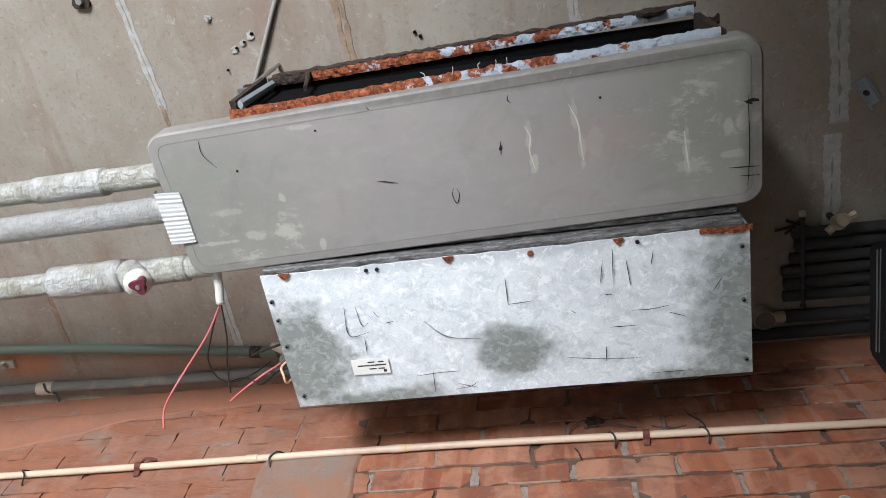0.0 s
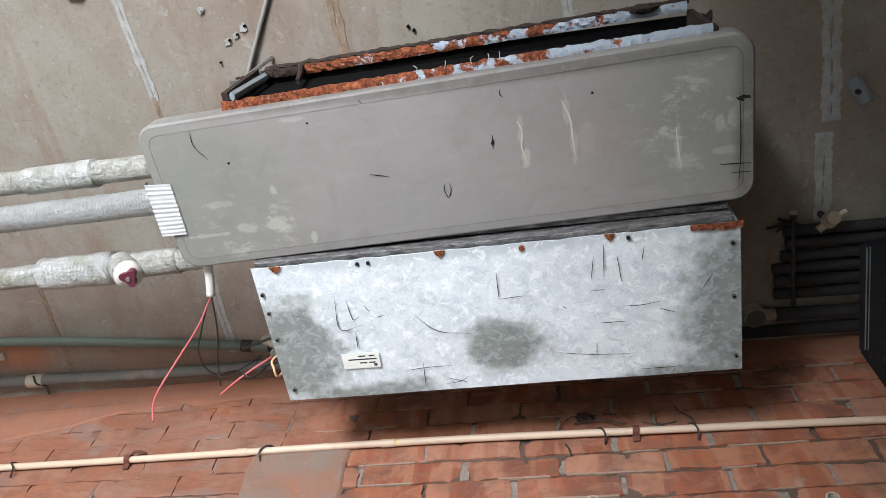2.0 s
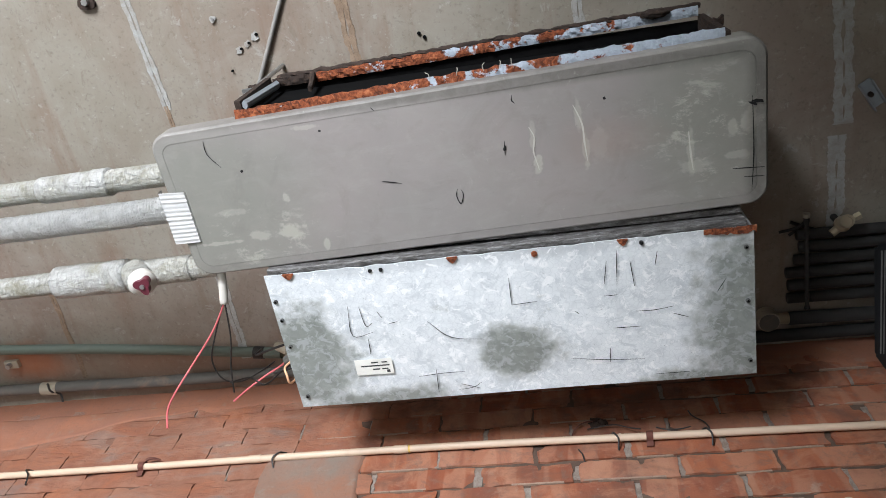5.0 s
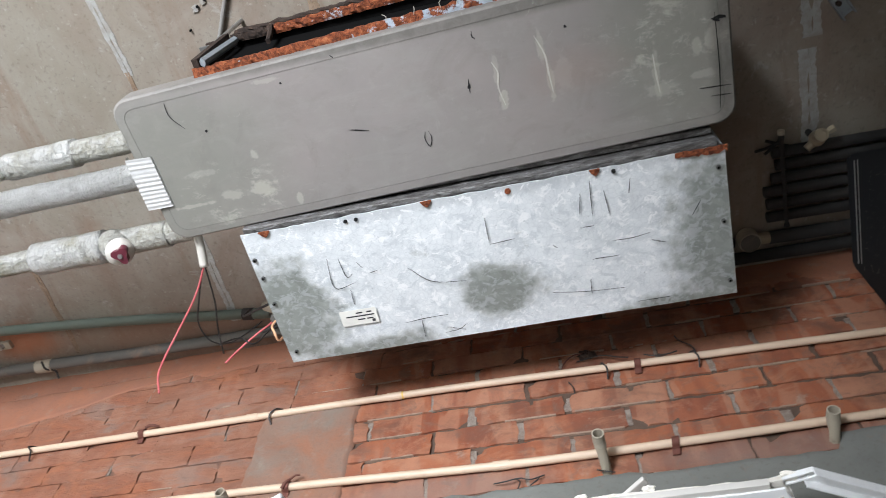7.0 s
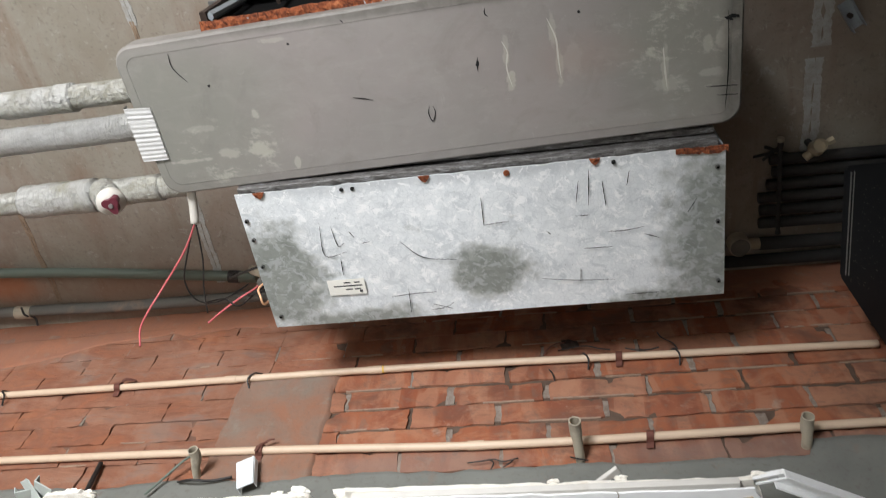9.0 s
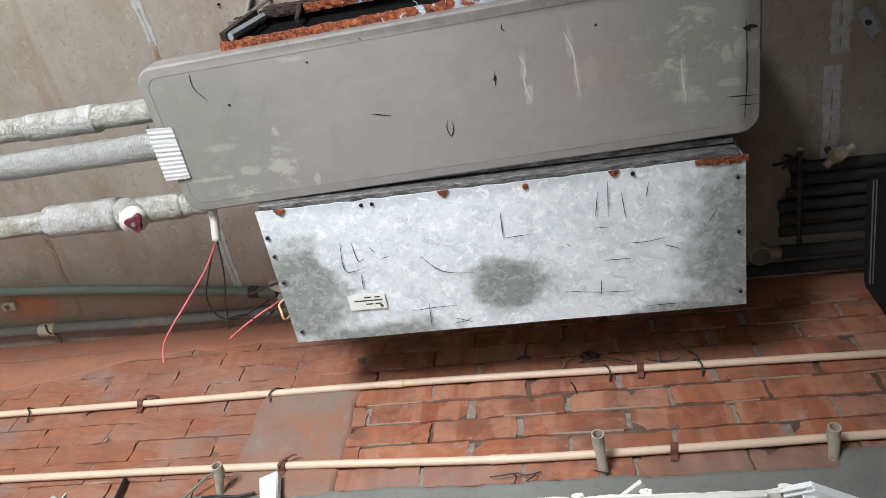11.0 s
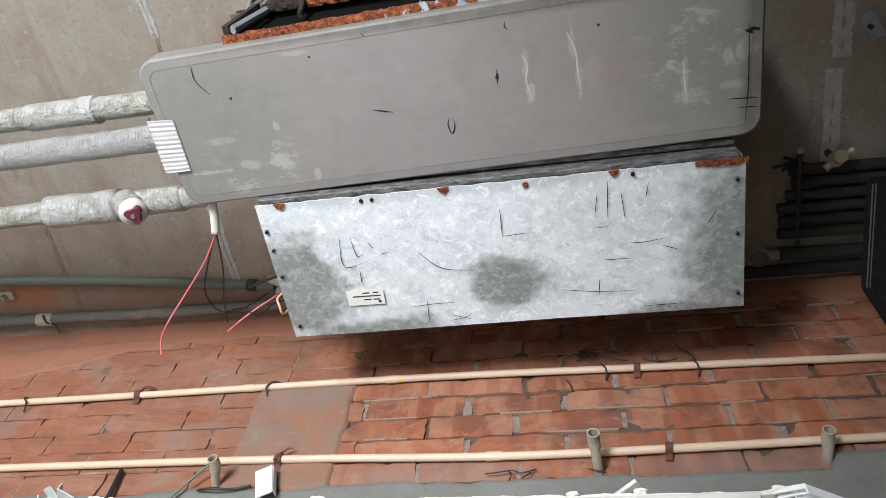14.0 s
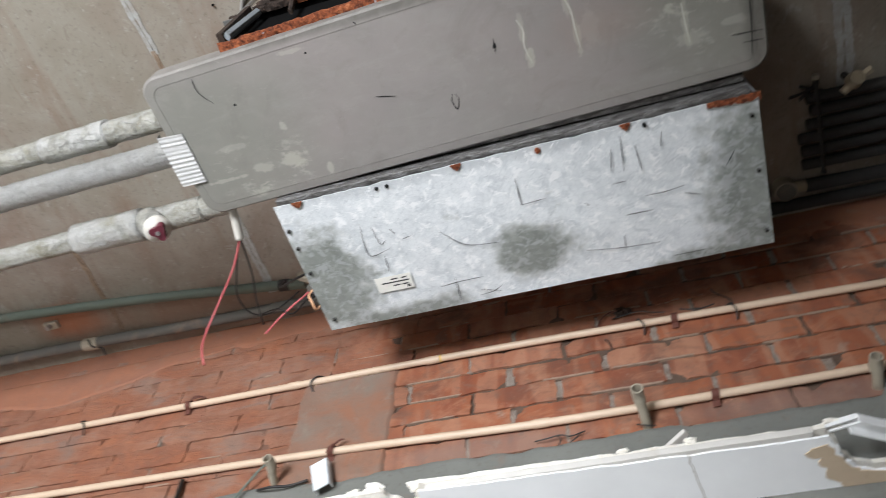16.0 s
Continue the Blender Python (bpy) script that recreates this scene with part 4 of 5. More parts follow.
part("hanger_nut", tube([(-0.478, 0.305, 3.09), (-0.478, 0.305, 3.105)], 0.010, 6), M_DARKCAKE, fcu)
for y in (0.305, 0.9):
    part("hanger_lug", box(-0.485, -0.45, y - 0.012, y + 0.012, 3.06, 3.066, 0.001), M_SHEET, fcu)
    part("hanger_lug", box(0.42, 0.467, y - 0.012 + (0.055 if y < 0.5 else 0), y + 0.012 + (0.055 if y < 0.5 else 0), 3.06, 3.066, 0.001), M_SHEET, fcu)

# loose grey cable along the slab to the unit
cable = link("grey_cable", tube(smooth_path([(-0.31, -0.06, CEIL - 0.006), (-0.40, 0.09, CEIL - 0.007), (-0.446, 0.166, CEIL - 0.006), (-0.505, 0.27, CEIL - 0.007), (-0.545, 0.34, CEIL - 0.006)]), 0.0052, 10), M_CABLE, True)
tagged(cable, "dull grey plastic cable clipped along the concrete slab", "cable")

# ---- insulated pipes to the unit ----
def pipe_run(name, label, pts, radius, mat, group, ribs=0.0, seed=0.0, steps=110):
    sp = smooth_path(pts, steps)
    t = thing(name, label, "insulated pipe", pts[0], group)
    rr = lambda s, a: radius * (1 + 0.06 * noise.noise(Vector((s * 9, math.cos(a) * 1.2 + seed, math.sin(a) * 1.2))) + 0.03 * noise.noise(Vector((s * 90, math.cos(a) + seed, math.sin(a)))) + 0.03 * noise.noise(Vector((s * 40, math.cos(a) * 3, math.sin(a) * 3 + seed)))) + ribs * math.sin(s * 2 * math.pi / 0.0072)
    part("foil_jacket", tube(sp, rr, 24), mat, t, smooth=True)
    return t


def sleeve(parent, name, a, b, radius, mat, label="", lump=0.03, n=26):
    f = lambda s, ang: radius * (1 + lump * noise.noise(Vector((s * 35, math.cos(ang) * 2, math.sin(ang) * 2 + radius * 90))))
    bm = tube(line_pts(a, b, n), f, 24)
    return part(name, bm, mat, parent, label, True)


G = "foil-wrapped pipes"
p1 = pipe_run("insulated_pipe", "foil-wrapped chilled water pipe joining the grey drain pan", [(-3.45, 0.49, 3.03), (-1.9, 0.455, 3.03), (-1.2, 0.437, 3.02), (-0.60, 0.431, 3.01)], 0.0245, M_FOIL_OLD, G, 0.0, 1.0)
sleeve(p1, "foil_wrap", (-0.96, 0.434, 3.013), (-0.805, 0.432, 3.01), 0.0285, M_FOIL, "crinkled silver foil sleeve")
sleeve(p1, "foil_band", (-0.835, 0.432, 3.01), (-0.80, 0.432, 3.01), 0.0297, M_FOIL, "", 0.02, 8)
p2 = pipe_run("insulated_pipe", "bright silver foil flexible pipe taped to the drain pan", [(-3.45, 0.565, 2.99), (-1.9, 0.525, 2.99), (-1.2, 0.507, 2.99), (-0.75, 0.497, 2.975), (-0.61, 0.490, 2.962)], 0.028, M_FOIL_RIB, G, 0.00045, 2.0, 360)
p3 = pipe_run("insulated_pipe", "dull foil-wrapped pipe with a valve beside the drain pan", [(-3.45, 0.715, 3.02), (-1.9, 0.675, 3.02), (-1.15, 0.655, 3.01), (-0.62, 0.645, 3.0)], 0.0255, M_FOIL_OLD, G, 0.0, 3.0)
sleeve(p3, "foil_wrap", (-1.01, 0.652, 3.008), (-0.835, 0.648, 3.0), 0.037, M_FOIL, "crinkled silver foil round a valve body", 0.05)
sleeve(p3, "foil_wrap", (-0.80, 0.648, 3.0), (-0.68, 0.645, 3.0), 0.029, M_FOIL_OLD, "yellowed foil sleeve", 0.06)
stem = part("valve_neck", tube(line_pts((-0.815, 0.643, 3.0), (-0.785, 0.646, 2.962), 6), 0.0325, 24), M_FOIL_OLD, p3, "yellowed foil wrapped valve neck", True)
part("valve_collar", tube(line_pts((-0.787, 0.646, 2.966), (-0.777, 0.648, 2.950), 3), 0.0290, 24), M_WHITE, p3, "round white valve collar", True)
bm = bmesh.new()
ring = []
for k in range(36):
    a = 2 * math.pi * k / 36
    r = 0.0172 * (1 + 0.26 * math.cos(3 * (a - 1.35)))
    ring.append(bm.verts.new((-0.772 + r * math.cos(a), 0.649 + r * math.sin(a), 2.938)))
bm.faces.new(ring)
geom = bmesh.ops.extrude_face_region(bm, geom=list(bm.faces))
bmesh.ops.translate(bm, vec=(-0.003, -0.001, 0.016), verts=[g for g in geom["geom"] if isinstance(g, bmesh.types.BMVert)])
handle = part("valve_handle", bm, M_MAROON, p3, "three-lobed dark maroon valve handle")
part("handle_screw", tube([(-0.772, 0.649, 2.934), (-0.772, 0.649, 2.942)], 0.005, 8), M_STEEL, handle, "steel handle screw")

# ribbed foil tape over the pan corner
bm = bmesh.new()
rows = []
for i in range(61):
    v = i / 60
    z = PAN_Z - 0.004 - 0.0004 * math.sin(v * 2 * math.pi * 12 + 0.8 * noise.noise(Vector((v * 9, 4, 4)))) - 0.001 * noise.noise(Vector((v * 20, 1, 1)))
    e = 0.0012 * noise.noise(Vector((v * 40, 2, 2)))
    rows.append([bm.verts.new(c) for c in ((-0.658, 0.441 + 0.112 * v, z + 0.022), (-0.654 + e, 0.441 + 0.112 * v, z), (-0.628, 0.4425 + 0.111 * v, z), (-0.601 + e, 0.4445 + 0.109 * v, z), (-0.600 + e, 0.4445 + 0.109 * v, z + 0.003))])
for a, b in zip(rows, rows[1:]):
    for k in range(4):
        bm.faces.new((a[k], a[k + 1], b[k + 1], b[k]))
part("foil_tape", bm, M_TAPE, fcu, "ribbed strip of silver foil tape over the pan edge")

# ---- conduits ----
def conduit(name, label, pts, r, mat, category="conduit", group="", steps=10, hollow=0.0):
    t = thing(name, label, category, pts[0], group)
    part("tube", tube(smooth_path(pts, steps), r, 24 if hollow else 14, True, None, hollow), mat, t, smooth=not hollow)
    return t


c1 = conduit("conduit", "grey-green conduit fixed along the ceiling near the brick wall", [(X0 - 0.02, 0.865, CEIL - 0.014), (-1.534, 0.990, CEIL - 0.014), (-0.80, 1.070, CEIL - 0.014), (-0.735, 1.078, CEIL - 0.016)], 0.0145, M_GREEN)
part("coupling", tube([(-0.765, 1.075, CEIL - 0.015), (-0.735, 1.078, CEIL - 0.016)], 0.0175, 14), M_WIRE, c1, "black conduit coupling")
part("coupling", tube([(-0.735, 1.078, CEIL - 0.016), (-0.685, 1.082, CEIL - 0.018)], 0.016, 14), M_GREEN, c1, "green conduit end piece")
c2 = conduit("conduit", "dusty grey conduit running along the top of the brick wall", [(X0 - 0.02, 1.12, CEIL - 0.02), (-1.607, 1.130, CEIL - 0.02), (-1.1, 1.142, CEIL - 0.02), (-0.60, 1.145, CEIL - 0.02)], 0.0165, M_GREYCON)
part("coupling", tube([(-1.45, 1.134, CEIL - 0.02), (-1.40, 1.136, CEIL - 0.02)], 0.020, 14), M_STUB, c2, "grey conduit coupling")
part("tie_wire", tube(smooth_path([(-1.42, 1.11, CEIL - 0.03), (-1.41, 1.13, CEIL - 0.042), (-1.395, 1.15, CEIL - 0.03), (-1.38, 1.165, CEIL - 0.05)]), 0.003, 6), M_WIRE, c2, "dark tie wire")
t = thing("ceiling_bracket", "small dirty metal bracket on the ceiling beside conduits", "bracket", (-1.52, 1.04, CEIL))
part("plate", box(-1.545, -1.50, 1.035, 1.06, CEIL - 0.012, CEIL + 0.003, 0.002), M_STUB, t)
part("bolt", tube([(-1.525, 1.045, CEIL - 0.026), (-1.525, 1.045, CEIL)], 0.008, 8), M_STEEL, t)

# cream pipes on the bricks
def strap(parent, x, y, z, r, tilt=0.0):
    bm = bmesh.new()
    rows = []
    for i in range(13):
        a = radians(-90 + 15 * i)
        rows.append((y - (r + 0.0025) * math.cos(a), z + (r + 0.0025) * math.sin(a)))
    rows = [(y + r, z - r - 0.016), (y + r - 0.004, z - r - 0.004), *rows, (y + r - 0.004, z + r + 0.004), (y + r, z + r + 0.012)]
    verts = [[bm.verts.new((x + s * 0.0075 + tilt * (c[1] - z), c[0], c[1])) for s in (-1, 1)] for c in rows]
    for a, b in zip(verts, verts[1:]):
        bm.faces.new((a[0], a[1], b[1], b[0]))
    geom = bmesh.ops.extrude_face_region(bm, geom=list(bm.faces))
    bmesh.ops.translate(bm, vec=(0, -0.0018, 0), verts=[g for g in geom["geom"] if isinstance(g, bmesh.types.BMVert)])
    return part("strap", bm, M_STRAP, parent, "rusty brown pipe strap")


PR = 0.0088
PY = WALL - 0.0125
up = conduit("wall_pipe", "cream plastic pipe strapped level across the red bricks", [(X0 - 0.02, PY, 3.005), (-1.4, PY, 2.991), (-0.3, PY, 2.995), (0.25, PY, 2.985), (0.60, PY, 2.978), (0.828, PY, 2.972)], PR, M_PVC, "pipe", "cream wall pipes")
lo = conduit("wall_pipe", "cream plastic pipe strapped across bricks above grey render", [(X0 - 0.02, PY, 2.778), (-1.25, PY, 2.757), (-0.55, PY, 2.747), (-0.05, PY, 2.729), (0.35, PY, 2.731), (0.70, PY, 2.738), (X1 + 0.02, PY, 2.742)], PR, M_PVC, "pipe", "cream wall pipes")
for x, z in ((-0.995, 2.992), (0.268, 2.985)):
    strap(up, x, PY, z, PR, 0.1)
for x, z in ((0.299, 2.731), (-0.538, 2.746)):
    strap(lo, x, PY, z, PR, 0.15)
for p, x0, x1, z in ((up, -0.335, -0.300, 2.9945), (up, -0.705, -0.675, 2.9935), (up, 0.20, 0.205, 2.986), (lo, -0.075, -0.04, 2.7295)):
    part("socket", tube([(x0, PY, z), (x1, PY, z)], PR + 0.0013, 14), M_PVC, p, "cream pipe socket")
part("paint_mark", tube([(-0.298, PY, 2.9945), (-0.294, PY, 2.9945)], PR + 0.0006, 14), M_YELLOW, up, "smudged yellow paint mark")
for x, z, d in ((-1.33, 2.99, 0.02), (-0.62, 2.994, -0.02), (0.39, 2.982, 0.012), (0.185, 2.986, 0.012)):
    part("tie_wire", tube(smooth_path([(x, WALL, z + 0.028), (x + d * 0.3, PY - PR - 0.003, z + 0.004), (x + d, PY - PR, z - 0.012), (x + d * 0.8, WALL - 0.004, z - 0.03)]), 0.0022, 6), M_WIRE, up, "dark twisted tie wire")
for pts in ([(0.09, WALL - 0.004, 2.995), (0.10, WALL - 0.010, 3.025), (0.125, WALL - 0.014, 3.045), (0.15, WALL - 0.012, 3.05)], [(0.13, WALL - 0.006, 3.03), (0.19, WALL - 0.016, 3.028), (0.225, WALL - 0.02, 3.01), (0.25, WALL - 0.024, 2.998)],
            [(0.285, WALL - 0.024, 3.0), (0.305, WALL - 0.027, 2.988), (0.335, WALL - 0.027, 2.986), (0.36, WALL - 0.026, 2.993)], [(0.37, WALL - 0.004, 3.075), (0.375, WALL - 0.012, 3.045), (0.395, WALL - 0.018, 3.015), (0.40, WALL - 0.024, 2.985)], [(0.105, WALL - 0.004, 2.965), (0.112, WALL - 0.008, 2.945), (0.116, WALL - 0.004, 2.925)]):
    wire = link("loose_wire", tube(smooth_path(pts), 0.0016, 6), M_STRAP if pts[0][0] < 0.1 else M_WIRE, True)
    tagged(wire, "dark brown loose tie wire beside the cream pipe", "wire", "tie wires")
bm = bmesh.new()
bmesh.ops.create_icosphere(bm, subdivisions=3, radius=1.0)
for v in bm.verts:
    n = 1 + 0.7 * noise.noise(v.co * 2.2 + Vector((4, 0, 0)))
    v.co = Vector((0.158 + v.co.x * 0.020 * n, WALL - 0.003 + v.co.y * 0.010 * n, 3.052 + v.co.z * 0.014 * n))
tagged(link("mastic_clump", bm, M_DARKCAKE), "clump of dark brown dried mastic on the bricks", "mastic")

# pipe ends that stick out of the wall
for base, tip, n in (((0.157, 1.24, 2.69), (0.149, 1.095, 2.692), "a"), ((0.592, 1.24, 2.70), (0.588, 1.125, 2.702), "b"), ((-0.676, 1.24, 2.69), (-0.653, 1.117, 2.690), "c")):
    conduit("pipe_stub", "grimy grey open pipe end sticking out of the wall", [base, ((base[0] + tip[0]) / 2, (base[1] + tip[1]) / 2, base[2] - 0.003), (tip[0], tip[1] + 0.02, tip[2] + 0.001), tip], lambda d, a, q=(0.0100 if n != "c" else 0.0092), f=(Vector(base) - Vector(tip)).length: q * (1 + 0.22 * min(1.0, max(0.0, (d - f + 0.045) / 0.012))), M_STUB, "pipe end", "wall pipe ends", 10, 0.8)
wire = link("loose_wire", tube(smooth_path([(-0.66, 1.15, 2.71), (-0.69, 1.16, 2.705), (-0.73, 1.175, 2.67), (-0.76, 1.18, 2.63)]), 0.003, 6), M_GREEN, True)
tagged(wire, "thin dull green wire hanging off a pipe end", "wire")
wire = link("loose_wire", tube(smooth_path([(-0.70, 1.185, 2.665), (-0.66, 1.17, 2.655), (-0.62, 1.18, 2.66), (-0.58, 1.185, 2.672)]), 0.003, 6), M_WIRE, True)
tagged(wire, "dark bent wire lying against the render", "wire")
for pts in ([(-0.075, 1.189, 2.684), (-0.05, 1.184, 2.682), (-0.02, 1.185, 2.687), (0.0, 1.186, 2.681), (0.03, 1.188, 2.69)], [(-0.03, 1.188, 2.69), (-0.02, 1.182, 2.675), (-0.025, 1.184, 2.66)], [(0.02, 1.188, 2.688), (0.015, 1.183, 2.675), (0.0, 1.185, 2.665)],
            [(0.135, 1.187, 2.685), (0.15, 1.182, 2.675), (0.17, 1.185, 2.672)]):
    wire = link("dark_strand", tube(smooth_path(pts), 0.0015, 5), M_WIRE, True)
    tagged(wire, "dark dried strand along the render edge", "strand", "dark strands")
bm = bmesh.new()
box(-0.0185, 0.0185, -0.0015, 0.0015, -0.036, 0.034, 0.0008, bm)
for side in (-1, 1):
    box(side * 0.0185 - 0.001, side * 0.0185 + 0.001, 0.0015, 0.016, -0.033, 0.034, 0.0006, bm)
box(-0.0175, 0.0175, 0.0015, 0.015, 0.0325, 0.034, 0.0004, bm)
for v in bm.verts:
    v.co.x *= 1.0 - 3.2 * (v.co.z < 0) * abs(v.co.z)
t = link("trunking_cap", bm, M_TAG)
t.matrix_world = pose(-0.543, 1.166, 2.666, 2, -17, -10) @ Matrix.Scale(1.1, 4)
tagged(t, "pale grey plastic trunking cap hung under a rusty strap", "cap")
for parent, pts in ((lo, [(-0.545, PY - 0.010, 2.735), (-0.537, PY - 0.014, 2.748), (-0.528, PY - 0.012, 2.758), (-0.518, PY - 0.014, 2.764), (-0.508, PY - 0.012, 2.766)]),
                    (up, [(-0.992, PY - 0.006, 3.008), (-0.982, PY - 0.008, 3.012), (-0.970, PY - 0.006, 3.013), (-0.955, PY - 0.002, 3.010)])):
    part("strap_tail", tube(smooth_path(pts), lambda d, a: 0.0018 + 0.0030 * abs(math.sin(a)) * max(0.15, math.cos(d * 24) ** 2), 8), M_STRAP, parent, "twisted end of a rusty strap")
t = link("steel_bar", tube([(-0.917, WALL - 0.010, 2.735), (-0.895, WALL - 0.020, 2.56)], 0.0055, 8), M_WIRE, True)
tagged(t, "thin dark steel bar leaning against the wall", "bar")

# ---- wiring beside the unit ----
t = thing("power_cable", "white sheathed cable with loose red and black wires", "cable", (-0.60, 0.62, 2.96))
part("sheath", tube(smooth_path([(-0.585, 0.58, 2.985), (-0.597, 0.63, 2.962), (-0.602, 0.675, 2.952), (-0.608, 0.712, 2.945)]), 0.0095, 10), M_WHITE, t, "white cable sheath", True)
part("red_core", tube(smooth_path([(-0.606, 0.70, 2.946), (-0.61, 0.714, 2.945), (-0.649, 0.773, 2.93), (-0.706, 0.836, 2.90), (-0.732, 0.866, 2.85), (-0.729, 0.873, 2.80), (-0.702, 0.872, 2.74)]), 0.0021, 8), M_RED, t, "bright red insulated wire", True)
part("black_core", tube(smooth_path([(-0.608, 0.705, 2.946), (-0.665, 0.805, 2.96), (-0.696, 0.871, 2.97), (-0.686, 0.923, 2.97), (-0.66, 0.955, 3.0), (-0.628, 0.964, 3.05), (-0.615, 0.975, 3.1)]), 0.0019, 7), M_WIRE, t, "thin black wire", True)
part("black_core", tube(smooth_path([(-0.606, 0.705, 2.946), (-0.623, 0.804, 2.95), (-0.645, 0.878, 2.95), (-0.653, 0.942, 2.94)]), 0.0019, 7), M_WIRE, t, "thin black wire", True)
t = thing("terminal_box", "grimy terminal box with tangled wires beside the fan casing", "terminal box", (-0.55, 0.95, 3.1))
part("box", box(-0.535, -0.480, 0.90, 0.962, 3.03, 3.13, 0.004), M_SHEET, t)
part("gland", tube([(-0.532, 0.94, 3.08), (-0.58, 0.975, 3.10)], 0.014, 10), M_GREYCON, t)
part("gland", tube([(-0.532, 0.92, 3.11), (-0.572, 0.94, 3.14)], 0.009, 10), M_DARKPIPE, t)
part("bush", tube([(-0.59, 0.98, 3.15), (-0.66, 1.02, 3.24)], 0.013, 10), M_STUB, t)
for k, (pts, m, r) in enumerate((
    ([(-0.53, 0.93, 3.1), (-0.599, 0.994, 3.12), (-0.643, 1.011, 3.1), (-0.684, 1.025, 3.07), (-0.715, 1.034, 3.03)], M_RED, 0.0026),
    ([(-0.659, 0.921, 2.95), (-0.636, 0.947, 3.0), (-0.607, 0.97, 3.0), (-0.585, 0.975, 3.05), (-0.53, 0.95, 3.09)], M_WIRE, 0.002),
    ([(-0.69, 1.0, 3.2), (-0.682, 0.983, 3.15), (-0.616, 0.949, 3.12), (-0.53, 0.915, 3.10)], M_WIRE, 0.0032),
    ([(-0.53, 0.925, 3.03), (-0.544, 0.926, 3.0), (-0.534, 0.931, 2.975), (-0.53, 0.954, 2.975), (-0.52, 0.962, 3.03)], M_ORANGEWIRE, 0.0028),
    ([(-0.53, 0.94, 3.06), (-0.57, 0.955, 3.03), (-0.60, 0.975, 3.05), (-0.57, 0.99, 3.09), (-0.53, 0.95, 3.07)], M_WIRE, 0.003),
)):
    part("wire", tube(smooth_path(pts), r, 7), m, t, "", True)

# ---- pipes, fitting and case near the east wall ----
t = thing("pipe_rack", "row of black lagged pipes hung from a rod under the slab", "pipe rack", (0.68, 0.95, CEIL))
for k, (x, y) in enumerate(((0.690, 0.872), (0.690, 0.905), (0.672, 0.940), (0.670, 0.974), (0.668, 1.010), (0.660, 1.047))):
    p = part("lagged_pipe", tube([(x - 0.02 + 0.008 * (k % 3), y, 3.295), (0.9, y + 0.004, 3.295), (X1 + 0.01, y + 0.008, 3.295)], 0.0135, 12), M_DARKPIPE, t, smooth=True)
part("hanger_bar", tube(line_pts((0.684, 0.815, 3.276), (0.696, 1.066, 3.272), 20), lambda s, a: 0.006 + 0.0016 * math.sin(s * 180), 8), M_DARKPIPE, t, "black threaded bar")
part("bar_end", tube([(0.6837, 0.808, 3.276), (0.684, 0.818, 3.276)], 0.0085, 8), M_STUB, t)
part("bar_hanger", tube([(0.69, 0.94, 3.27), (0.69, 0.94, CEIL + 0.005)], 0.004, 6), M_DARKPIPE, t)
for a, b in (((0.635, 0.868, 3.31), (0.69, 0.85, 3.305)), ((0.66, 0.845, 3.312), (0.73, 0.872, 3.30)), ((0.70, 0.838, 3.31), (0.655, 0.875, 3.302))):
    part("scrap_tie", tube(smooth_path([a, ((a[0] + b[0]) / 2, (a[1] + b[1]) / 2, a[2] - 0.008), b]), 0.004, 6), M_DARKPIPE, t)
t = thing("junction_box", "round dark conduit box with brass gland near the wall top", "junction box", (0.615, 1.112, CEIL))
part("round_box", tube([(0.612, 1.108, CEIL + 0.002), (0.612, 1.108, CEIL - 0.035)], 0.027, 20), M_STUB, t, "round grimy grey conduit box")
part("box_lid", tube([(0.612, 1.108, CEIL - 0.035), (0.612, 1.108, CEIL - 0.038)], 0.024, 20), M_GREYCON, t)
part("gland", tube([(0.636, 1.108, CEIL - 0.020), (0.662, 1.109, CEIL - 0.020)], 0.0145, 12), M_BRASS, t, "dusty brass gland")
part("conduit_tail", tube([(0.662, 1.109, CEIL - 0.022), (X1 + 0.01, 1.118, CEIL - 0.022)], 0.017, 14), M_DARKPIPE, t, "thick black conduit", True)
part("conduit_tail", tube([(0.575, 1.108, CEIL - 0.020), (0.40, 1.10, CEIL - 0.020)], 0.014, 14), M_DARKPIPE, t, "", True)
conduit("conduit", "dark grey conduit running along the top of the brick wall", [(0.45, 1.158, CEIL - 0.020), (0.9, 1.162, CEIL - 0.020), (X1 + 0.01, 1.166, CEIL - 0.020)], 0.016, M_DARKPIPE)

t = thing("pipe_fitting", "dusty brass three-way pipe fitting hanging under the slab", "pipe fitting", (0.76, 0.83, 3.27))
bm = bmesh.new()
bmesh.ops.create_icosphere(bm, subdivisions=2, radius=0.019, matrix=pose(0.759, 0.838, 3.262))
part("body", bm, M_BRASS, t, "", True)
part("open_end", tube([(0.759, 0.836, 3.265), (0.759, 0.818, 3.235)], 0.0155, 14, True, None, 0.75), M_BRASS, t, "open round socket")
part("arm", tube([(0.76, 0.84, 3.262), (0.735, 0.858, 3.258)], 0.0095, 10), M_BRASS, t)
part("arm", tube([(0.76, 0.838, 3.262), (0.795, 0.820, 3.262)], 0.0065, 10), M_BRASS, t)
part("arm_nut", tube([(0.785, 0.825, 3.262), (0.797, 0.819, 3.262)], 0.0095, 6), M_BRASS, t)
part("riser", tube([(0.759, 0.842, 3.265), (0.759, 0.845, CEIL + 0.006)], 0.008, 8), M_DARKPIPE, t)

